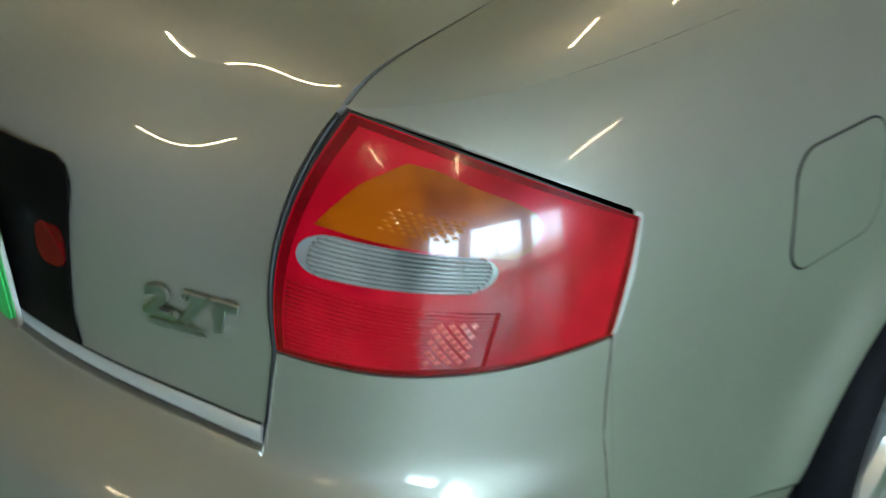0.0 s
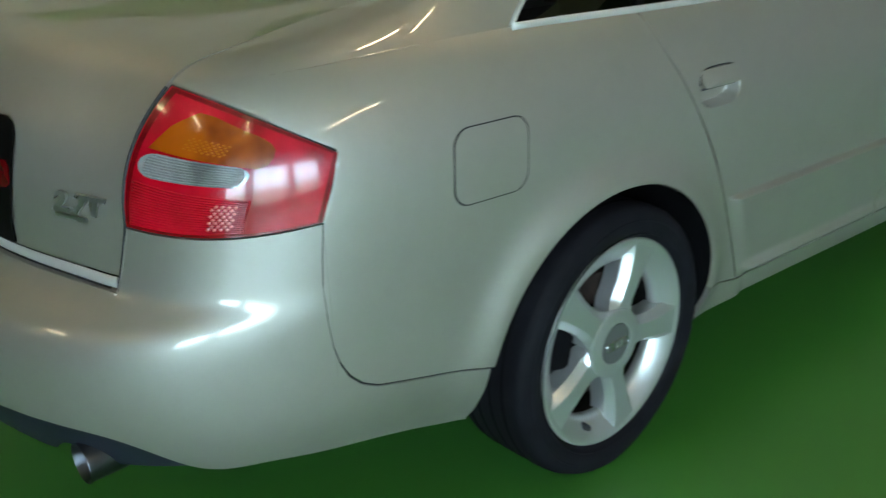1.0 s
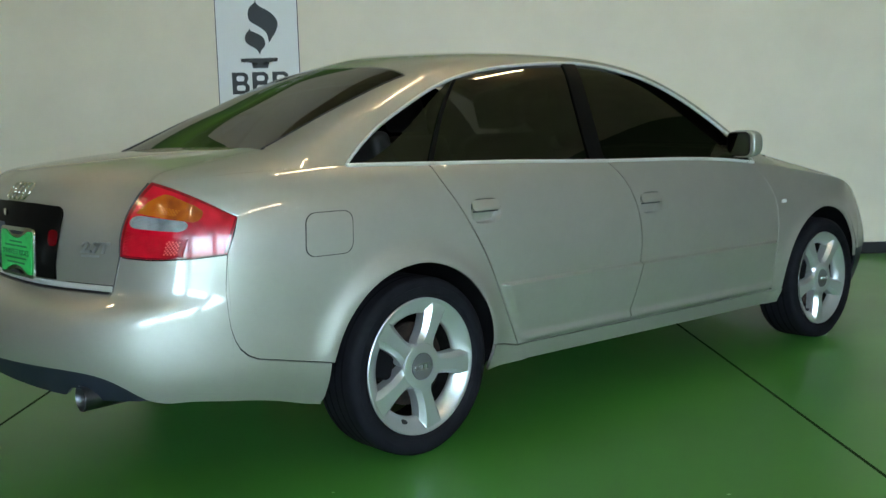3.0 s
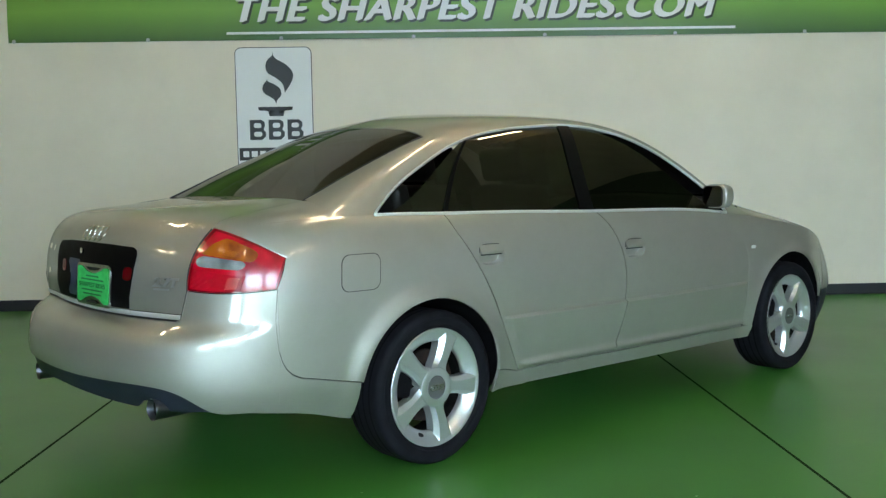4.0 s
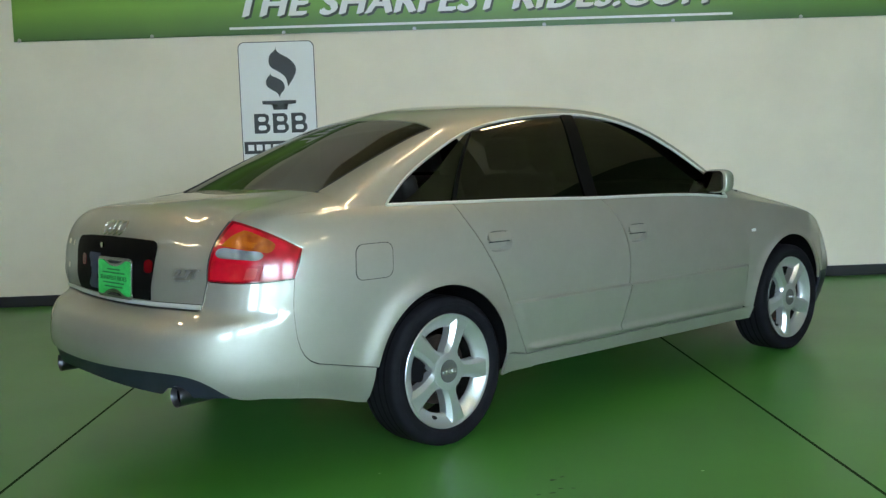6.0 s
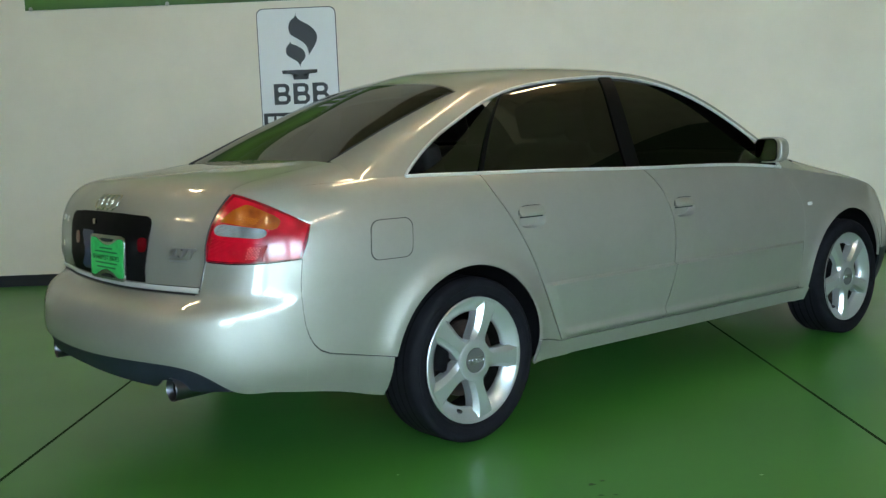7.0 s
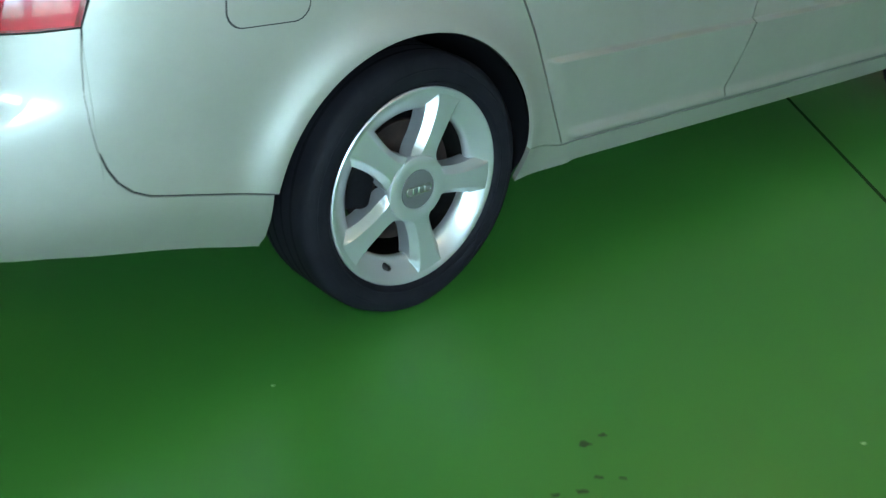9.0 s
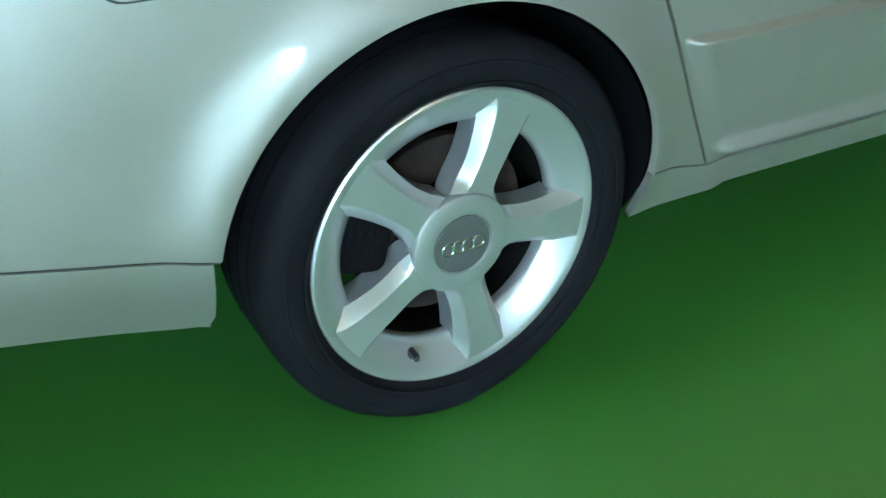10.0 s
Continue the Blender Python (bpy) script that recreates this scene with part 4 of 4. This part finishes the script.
    part("reverse_lens", fan(lambda a, b: place(a, b + 0.14 * a, 0.0040), clear, 22, 0.0015), CLEAR, lamp, "ribbed clear reversing lens")
    for k in range(9):
        vv = 0.412 + 0.0195 * k
        cut = 0.03 * (abs(k - 4) / 4) ** 3
        part("rib", tube(place(np.linspace(0.075 + cut, 0.545 - cut, 40), vv + 0.14 * np.linspace(0.075 + cut, 0.545 - cut, 40), 0.0042), 0.0018, 0.0022, 6), CLEAR, lamp)
    for k in range(16):
        vv = 0.05 + 0.0205 * k
        part("lens_step", tube(place(np.linspace(0.04, 0.62, 40), np.full(40, vv), 0.0022), 0.0012, 0.0024, 6), RED, lamp)
    # facets in a brighter colour stand in for glints of the reflectors behind the lens
    for u0, u1, v0, v1, rise, nu, nv, mat, label in ((0.20, 0.40, 0.650, 0.745, 0.10, 7, 6, AMBERGLINT, "amber facets coloured bright to stand in for glints"), (0.44, 0.56, 0.060, 0.300, 0.03, 4, 8, REDGLINT, "red facets coloured bright to stand in for glints")):
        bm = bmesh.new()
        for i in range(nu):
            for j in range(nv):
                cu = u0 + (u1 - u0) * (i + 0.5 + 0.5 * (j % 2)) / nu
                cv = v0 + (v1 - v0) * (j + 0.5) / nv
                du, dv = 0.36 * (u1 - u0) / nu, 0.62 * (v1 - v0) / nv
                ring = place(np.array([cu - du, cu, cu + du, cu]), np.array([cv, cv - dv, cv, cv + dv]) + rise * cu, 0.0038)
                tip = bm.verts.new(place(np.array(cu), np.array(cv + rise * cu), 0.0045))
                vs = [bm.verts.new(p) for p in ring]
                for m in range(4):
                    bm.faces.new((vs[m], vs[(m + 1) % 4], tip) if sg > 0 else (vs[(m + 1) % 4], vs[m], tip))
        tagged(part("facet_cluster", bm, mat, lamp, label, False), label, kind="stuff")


tail_lamp(-1)
tail_lamp(1)


def rear(y, z, push=0.0):
    """A place on the boot lid's face by y and z."""
    y, z = np.broadcast_arrays(np.asarray(y, float), np.asarray(z, float))
    out = []
    for sg in (1, -1):
        lo, hi = np.zeros(y.shape), np.full(y.shape, 0.8)
        for _ in range(24):
            mid = (lo + hi) / 2
            less = sg * hull(mid, z, sg)[..., 1] < np.abs(y)
            lo, hi = np.where(less, mid, lo), np.where(less, hi, mid)
        out.append(hull((lo + hi) / 2, z, sg, push))
    return np.where((y >= 0)[..., None], out[0], out[1])


# number plate panel
k = 1.06
o = [(-0.352, 0.696), (0.352, 0.696), (0.364, 0.76), (0.374, 0.84), (0.378, 0.900), (0.370, 0.922), (0.345, 0.934), (0.2, 0.941), (0.0, 0.943), (-0.2, 0.941), (-0.345, 0.934), (-0.370, 0.922), (-0.378, 0.900), (-0.374, 0.84), (-0.364, 0.76)]
dense = [(k * u, v) for u, v in chain(o + o[:1], 90)[:-1]]
plate_panel = part("plate_panel", fan(lambda u, v: rear(u, v, 0.0045), dense, 10, 0.004), GLOSSBLACK, car, "gloss black number plate panel")
for yc in (-0.366, 0.270):
    part("reflector", fan(lambda u, v: rear(u, v, 0.006), rounded(yc - 0.026, yc + 0.026, 0.806, 0.858, 0.018), 3, 0.003), DARKRED, plate_panel, "red reflector")
part("lid_lock", lathe([(0.0, 0.0), (0.010, 0.0), (0.012, 0.004), (0.012, 0.008), (0.0, 0.008)], 16), CHROME, plate_panel).matrix_basis = pose(-1.096, 0.03, 0.905, 0, 0, 90)


def flat_plate(push):
    return lambda u, v: np.stack([-1.116 - push + 0.06 * (v - 0.78) - 0.06 * u, u - 0.128, v - 0.008], -1)


def scalloped(w, z0, z1, r, dip):
    """A rounded card whose upper and lower edges bow inwards in the middle."""
    zm = (z0 + z1) / 2
    o = chain(rounded(-w, w, z0, z1, r) + rounded(-w, w, z0, z1, r)[:1], 120)[:-1]
    return [(u, v - math.copysign(dip, v - zm) * max(0.0, 1 - (u / (0.72 * w)) ** 2) * (abs(v - zm) > 0.8 * (z1 - zm))) for u, v in o]


# a blue patch painted where the panel beside the plate mirrors something blue
part("plate_reflection", fan(lambda u, v: rear(u, v, 0.005), rounded(0.05, 0.20, 0.712, 0.868, 0.015), 4, 0.002), NAVY, plate_panel, "dark blue strip standing in for a reflection beside the plate")
part("plate_holder", fan(flat_plate(0.0), rounded(-0.160, 0.160, 0.700, 0.868, 0.024), 4, 0.006, (0, 0, 0.78)), CHROME, plate_panel, "bright metal plate holder")
part("plate_card", fan(flat_plate(0.003), scalloped(0.147, 0.712, 0.856, 0.012, 0.026), 5, 0.002, (0, 0, 0.78)), PLATE, plate_panel, "bright green card")
for z, w, h in ((0.746, 0.085, 0.003), (0.762, 0.10, 0.003), (0.804, 0.105, 0.003), (0.818, 0.06, 0.003)):
    part("text_bar", fan(flat_plate(0.0048), rounded(-w, w, z - h, z + h, 0.002), 2, 0.001, (0, 0, 0.78)), DKGREEN, plate_panel)
bm = lettering("SHARPEST RIDES", 0.026, 0.0008)
xs = [v.co.x for v in bm.verts]
lo, hi = min(xs), max(xs)
for v in bm.verts:
    v.co = Vector(flat_plate(0.0052 + v.co.z)(np.array(0.125 - 0.25 * (v.co.x - lo) / (hi - lo)), np.array(0.774 + v.co.y)))
part("lettering", bm, DKGREEN, plate_panel, "dark green lettering", False)
for zc, up in ((0.714, 1), (0.850, -1)):
    part("frame_bar", fan(flat_plate(0.0048), [(-0.062, zc - 0.004 * up), (-0.03, zc + 0.007 * up), (0.03, zc + 0.007 * up), (0.062, zc - 0.004 * up)], 2, 0.001, (0, 0, 0.78)), INK, plate_panel)

# four plain rings, a badge and bars on the lid
for k in range(4):
    a = np.linspace(0, 2 * math.pi, 28, endpoint=False)
    yc = 0.060 - 0.052 * k
    part("emblem_ring", tube(rear(yc + 0.033 * np.cos(a), 0.978 + 0.027 * np.sin(a), 0.009), 0.0032, 0.0032, 6, True, (1, 0, 0)), CHROME, lid, "chrome emblem ring")


def badge(text, y_from, y_to, z, size):
    bm = lettering(text, size, 0.0025, 0.12, 0.002)
    xs = [v.co.x for v in bm.verts]
    lo, hi = min(xs), max(xs)
    for v in bm.verts:
        y = y_from + (v.co.x - lo) / (hi - lo) * (y_to - y_from)
        p = rear(np.array(y), np.array(z + v.co.y), 0.008 + v.co.z)
        v.co = Vector(p)
    return bm


part("badge", badge("2.7T", -0.512, -0.632, 0.793, 0.045), BADGE, lid, "chrome engine badge", False)
part("badge_bar", fan(lambda u, v: rear(u, v, 0.008), rounded(-0.590, -0.517, 0.778, 0.785, 0.002), 2, 0.002), BADGE, lid)
for y, z, w in ((0.53, 0.79, 0.012), (0.54, 0.90, 0.016), (0.47, 0.895, 0.010)):
    part("badge_bar", fan(lambda u, v: rear(u, v, 0.008), rounded(y - w, y + w, z - 0.012, z + 0.012, 0.005), 3, 0.002), CHROME, lid, "chrome model badge")

# ---- roof, screens, bonnet, nose ----
x, v = grid(0.225, 1.72, 60, 0.5, 1.0, 30)
part("roof", panel(both_sides(lambda sg: np.swapaxes(cabin(x, v, sg), 0, 1)[::-1])), PAINT, car)
x, v = grid(-0.437, 0.220, 40, 0.503, 1.0, 30)
part("rear_screen", panel(both_sides(lambda sg: np.swapaxes(cabin(x, v, sg, -0.003), 0, 1)[::-1]), 0.004), SCREEN, car, "dark tinted rear screen")
x, v = grid(1.725, 2.36, 30, 0.503, 1.0, 30)
part("windscreen", panel(both_sides(lambda sg: np.swapaxes(cabin(x, v, sg, -0.003), 0, 1)[::-1]), 0.004), SCREEN, car, "windscreen")
for sg in (-1, 1):
    x = np.linspace(-0.437, 0.22, 40)
    part("screen_seal", tube(cabin(x, 0.5, sg, 0.0), 0.004, 0.004, 6), BLACK, car)
s0 = float(s_at(2.36, BELT(2.36)))
s = np.linspace(s0, S_FRONT, 80)
part("bonnet", panel(both_sides(lambda sg: deck(np.repeat(s[:, None], 24, 1), np.repeat(t[None], 80, 0), sg, [s0, S_FRONT], [0.0, 1.0], 2.36, 0.018)[::-1])), PAINT, car)
sa = float(s_at(3.218, 0.6))
s, f = grid(sa, S_FRONT, 60, 0, 1, 30)
zt = BELT(np.interp(s, TS, CX))
nose = part("front_bumper", panel(both_sides(lambda sg: hull(s, 0.43 + (zt - 0.004 - 0.43) * f, sg)[::-1])), PAINT, car)
# dark grey puts the shade and floor reflection of the bumper's side into colour
s, f = grid(sa, S_FRONT, 60, 0, 1, 8)
part("bumper_valance", panel(both_sides(lambda sg: hull(s, 0.2 + 0.227 * f, sg, -0.004)[::-1]), 0.02), GREY, nose, "lower front bumper, coloured dark for shade and floor reflection")

# ---- underbody, arches, cabin ----
under = part("underbody", box(-0.62, 3.35, -0.60, 0.60, 0.25, 0.50, 0.05), LINER, car, "black underbody")
part("floor_pan", box(0.45, 2.30, -0.70, 0.70, 0.19, 0.30, 0.03), LINER, car)
part("cabin_floor", box(0.42, 2.32, -0.80, 0.80, 0.25, 0.40, 0.03), LINER, car)
part("boot_floor", box(-0.95, -0.40, -0.58, 0.58, 0.50, 0.94, 0.04), LINER, car)
part("engine_bay", box(2.42, 3.4, -0.55, 0.55, 0.50, 0.72, 0.04), LINER, car)
for sg in (-1, 1):
    x, f = grid(0.38, 2.33, 40, 0, 1, 10)
    part("inner_sill", panel(side(x, 0.25 + 0.74 * f, sg, -0.045), 0.0), LINER, car)
    for wx in (0.0, WHEELBASE):
        a, w = grid(radians(-12), radians(192), 40, 0, 1, 6)
        edge = side(wx + (0.37 if wx == 0 else 0.392) * np.cos(a[:, 0]), np.clip(HUB_Z + 0.37 * np.sin(a[:, 0]), 0.2, 1.0), 1, -0.010)[:, 1]
        y = edge[:, None] * (1 - w) + 0.53 * w
        g = np.stack([wx + (0.366 if wx == 0 else 0.392) * np.cos(a), sg * y, HUB_Z + (0.366 if wx == 0 else 0.392) * np.sin(a)], -1)
        part("arch_liner", panel(g, 0.0, (wx, sg * 3, HUB_Z)), LINER, car, "black wheel arch liner")
        part("arch_wall", box(wx - 0.36, wx + 0.36, sg * 0.53 - 0.005, sg * 0.53 + 0.005, 0.24, 0.69), LINER, car)


def seat(x, y, w, rest=0.80):
    e = part("seat", box(x - 0.22, x + 0.30, y - w, y + w, 0.42, 0.62, 0.06, 3), SEAT, car, "grey leather seat")
    b = part("seat_back", box(-0.07, 0.07, y - w, y + w, 0.0, rest - 0.20, 0.06, 3), SEAT, e)
    b.matrix_basis = pose(x - 0.24, 0, 0.55, 0, -14, 0)
    h = part("head_rest", box(-0.05, 0.05, y - 0.13, y + 0.13, rest - 0.17, rest, 0.04, 3), SEAT, e)
    h.matrix_basis = pose(x - 0.24, 0, 0.55, 0, -14, 0)


seat(1.35, -0.36, 0.25)
seat(1.35, 0.36, 0.25)
seat(0.60, -0.32, 0.30, 0.62)
seat(0.60, 0.32, 0.30, 0.62)
part("dashboard", box(1.95, 2.4, -0.70, 0.70, 0.62, 0.96, 0.06, 3), BLACK, car)
part("parcel_shelf", box(-0.40, 0.16, -0.60, 0.60, 0.98, 1.02, 0.01), BLACK, car)


# ---- mirrors ----
def door_mirror(sg):
    bm = bmesh.new()
    bmesh.ops.create_uvsphere(bm, u_segments=28, v_segments=16, radius=1.0)
    for v in bm.verts:
        x, y, z = v.co
        k = lambda q, p: math.copysign(abs(q) ** p, q)
        x = max(x, -0.35)
        v.co = Vector((2.030 + 0.075 * k(x, 0.8) * (1 if x > 0 else 0.9), sg * (0.918 + 0.080 * k(y, 0.62)), 1.052 + 0.066 * k(z, 0.62)))
    e = part("door_mirror", bm, PAINT, car, "silver door mirror housing")
    place = lambda u, v: np.stack([1.999 + 0 * u, u, v], -1)
    part("mirror_rim", fan(place, rounded(sg * 0.908 - 0.064, sg * 0.908 + 0.064, 0.994, 1.110, 0.03), 3, 0.004, (3, sg * 0.908, 1.04)), GLOSSBLACK, e)
    place2 = lambda u, v: np.stack([1.996 + 0 * u, u, v], -1)
    part("mirror_glass", fan(place2, rounded(sg * 0.908 - 0.058, sg * 0.908 + 0.058, 1.000, 1.104, 0.026), 3, 0.002, (3, sg * 0.908, 1.04)), MIRROR, e)
    part("mirror_foot", tube([(2.05, sg * 0.79, 0.985), (2.04, sg * 0.84, 0.99), (2.035, sg * 0.89, 1.01)], 0.03, 0.022, 10), GLOSSBLACK, e)


door_mirror(-1)
door_mirror(1)

# ---- exhausts ----
for sg, x, y, z in ((-1, -0.990, -0.630, 0.350), (1, -1.020, 0.610, 0.312)):
    prof = [(0.036, 0.10), (0.039, -0.02), (0.040, -0.10), (0.0415, -0.107), (0.0405, -0.110), (0.0375, -0.105), (0.0355, -0.06), (0.0355, 0.06)]
    ex = part("exhaust_tip", lathe(prof, 32), STEEL, car, "brushed steel exhaust tip")
    ex.matrix_basis = pose(x, y, z, 0, 0, -87 if sg < 0 else -93)
    part("bore", lathe([(0.0365, -0.085), (0.0350, -0.055), (0.0, -0.05)], 28), LINER, ex, "black inside of the exhaust tip")
    part("tail_pipe", tube([(x + 0.09, y, z), (-0.7, sg * 0.54, 0.34), (-0.4, sg * 0.4, 0.3)], 0.028, 0.028, 12), RUST, car)


# ---- wheels ----
def grounded(profile, drop):
    bm = lathe(profile, 72)
    for v in bm.verts:
        v.co.z = max(v.co.z, -drop + 0.0006)
    return bm


def wheel(name, m, window_at, drop):
    """An 18-inch five-spoke wheel; local y points in towards the car, the face looks along -y."""
    barrel = [(0.2485, 0.014), (0.2498, 0.008), (0.2490, 0.003), (0.2455, 0.001), (0.2400, 0.002), (0.2330, 0.005), (0.2120, 0.017), (0.1960, 0.028), (0.1890, 0.035), (0.1870, 0.047), (0.1885, 0.055)]
    w = part(name, lathe(barrel, 96), ALLOY, car, "silver five-spoke alloy wheel with low-profile tyre")
    w.matrix_basis = m
    part("wheel_barrel", lathe([(0.1885, 0.055), (0.1930, 0.08), (0.2000, 0.12), (0.215, 0.20), (0.232, 0.205)], 96), BARREL, w, "dark inside of the rim")
    tyre = [(0.226, 0.205), (0.250, 0.217), (0.285, 0.216), (0.306, 0.206), (0.316, 0.190), (0.3185, 0.17), (0.3190, 0.11), (0.3185, 0.035), (0.3165, 0.016), (0.3110, 0.003), (0.300, -0.005), (0.285, -0.0095), (0.268, -0.009), (0.256, -0.004), (0.247, 0.003), (0.2415, 0.012), (0.226, 0.02)]
    bm = lathe([(r + 0.005 * (r > 0.24) + 0.0015 * step(r, 0.25, 0.31), y) for r, y in tyre], 96)
    for v in bm.verts:
        if v.co.z < -0.22:
            k = min(1.0, (-0.22 - v.co.z) / 0.08) * max(0.0, 1 - abs(v.co.x) / 0.16)
            v.co.y += (-0.007 if v.co.y < 0.1 else 0.007) * k
        v.co.z = max(v.co.z, -drop + 0.0003)
    part("tyre", bm, RUBBER, w, "black low-profile tyre")
    for y in (0.050, 0.088, 0.128, 0.166):
        part("tread_groove", grounded([(0.3252, y - 0.005), (0.3258, y - 0.002), (0.3258, y + 0.002), (0.3252, y + 0.005)], drop), LINER, w)
    for r in (0.292, 0.262):
        part("sidewall_rib", lathe([(r + 0.0020, -0.0090), (r + 0.001, -0.0104), (r - 0.001, -0.0104), (r - 0.0020, -0.0090)], 96), RUBBER, w)
    # half the width of a spoke, as an angle by radius
    width = Smooth([(0.080, 36.0), (0.086, 32.5), (0.092, 26.5), (0.102, 21.5), (0.117, 17.8), (0.137, 15.4), (0.157, 14.2), (0.180, 13.6), (0.205, 13.6), (0.222, 14.6), (0.238, 17.5)])
    radii = np.r_[np.linspace(0.050, 0.080, 5)[:-1], np.linspace(0.080, 0.238, 35)]
    for k in range(5):
        mid = window_at + 36 + 72 * k
        u = np.r_[-1, -0.9, -0.78, -0.66, -0.575, -0.55, np.linspace(-0.5, 0.5, 9), 0.55, 0.575, 0.66, 0.78, 0.9, 1]
        rr = np.repeat(radii[:, None], len(u), 1)
        reach = np.where(radii > 0.080, np.minimum(width(radii), 36.0), 36.0)
        ang = np.radians(mid + u[None] * reach[:, None])
        # flat-topped spoke with chamfered flanks that sinks to the rim's edge
        edge = np.clip((np.abs(u)[None] - 0.56) / 0.44, 0, 1) * np.clip((rr - 0.074) / 0.022, 0, 1)
        h = 0.004 + 0.003 * np.exp(-(((rr - 0.105) / 0.03) ** 2)) + 0.001 * np.clip((rr - 0.19) / 0.042, 0, 1) ** 1.5 + 0.019 * edge
        g = np.stack([rr * np.cos(ang), h, rr * np.sin(ang)], -1)
        bm = panel(g, 0.0, (0, 0.5, 0))
        for j in (0, -1):
            wall = np.stack([g[4:, j], g[4:, j] + [0, 0.042, 0]], 1)
            cx, cz = 0.15 * math.cos(radians(mid)), 0.15 * math.sin(radians(mid))
            panel(wall, 0.0, (cx, 0.03, cz), bm)
        part("spoke", sharpen(bm, 40), ALLOY, w)
    part("hub_cap", lathe([(0.0845, 0.024), (0.0845, 0.007), (0.0825, 0.003), (0.076, 0.0005), (0.055, -0.0012), (0.0515, 0.0), (0.0500, 0.003), (0.0, 0.003)], 56), ALLOY, w, "round silver hub cap")
    part("cap_badge", lathe([(0.0495, 0.003), (0.048, 0.0002), (0.0, -0.0010)], 40), CAPGREY, w, "satin grey cap badge")
    a = np.linspace(0, 2 * math.pi, 20, endpoint=False)
    for k in range(4):
        pts = [(0.0270 - 0.018 * k + 0.0105 * math.cos(q), -0.0018, 0.0105 * math.sin(q)) for q in a]
        part("emblem_ring", tube(pts, 0.0017, 0.0017, 6, True, (0, 1, 0)), CHROME, w)
    va = radians(window_at)
    v = part("valve", lathe([(0.0, -0.010), (0.0055, -0.010), (0.0075, -0.004), (0.0085, 0.004), (0.0085, 0.03), (0.0, 0.03)], 12), BLACK, w, "black tyre valve")
    v.matrix_basis = pose(0.207 * math.cos(va), 0.012, 0.207 * math.sin(va))
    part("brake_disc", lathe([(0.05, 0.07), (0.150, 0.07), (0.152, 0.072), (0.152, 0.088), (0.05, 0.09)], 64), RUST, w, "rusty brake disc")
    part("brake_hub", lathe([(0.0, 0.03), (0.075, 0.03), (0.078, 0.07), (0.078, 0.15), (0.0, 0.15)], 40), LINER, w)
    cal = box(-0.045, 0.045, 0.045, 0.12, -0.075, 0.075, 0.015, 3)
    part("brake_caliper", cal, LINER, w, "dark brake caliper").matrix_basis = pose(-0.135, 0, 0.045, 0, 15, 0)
    return w


DROP = 0.309 - LOW       # the hub over the floor
wheel("rear_wheel", pose(0.0095, -0.938, 0.309, 0, 0, 3.4), 246, DROP)
wheel("front_wheel", pose(WHEELBASE, -0.930, 0.312, 0, 0, 1.0), 229, DROP + 0.003)
wheel("rear_wheel", pose(0, 0.938, 0.309, 0, 0, 180), 30, DROP)
wheel("front_wheel", pose(WHEELBASE, 0.930, 0.312, 0, 0, 180), 50, DROP + 0.003)
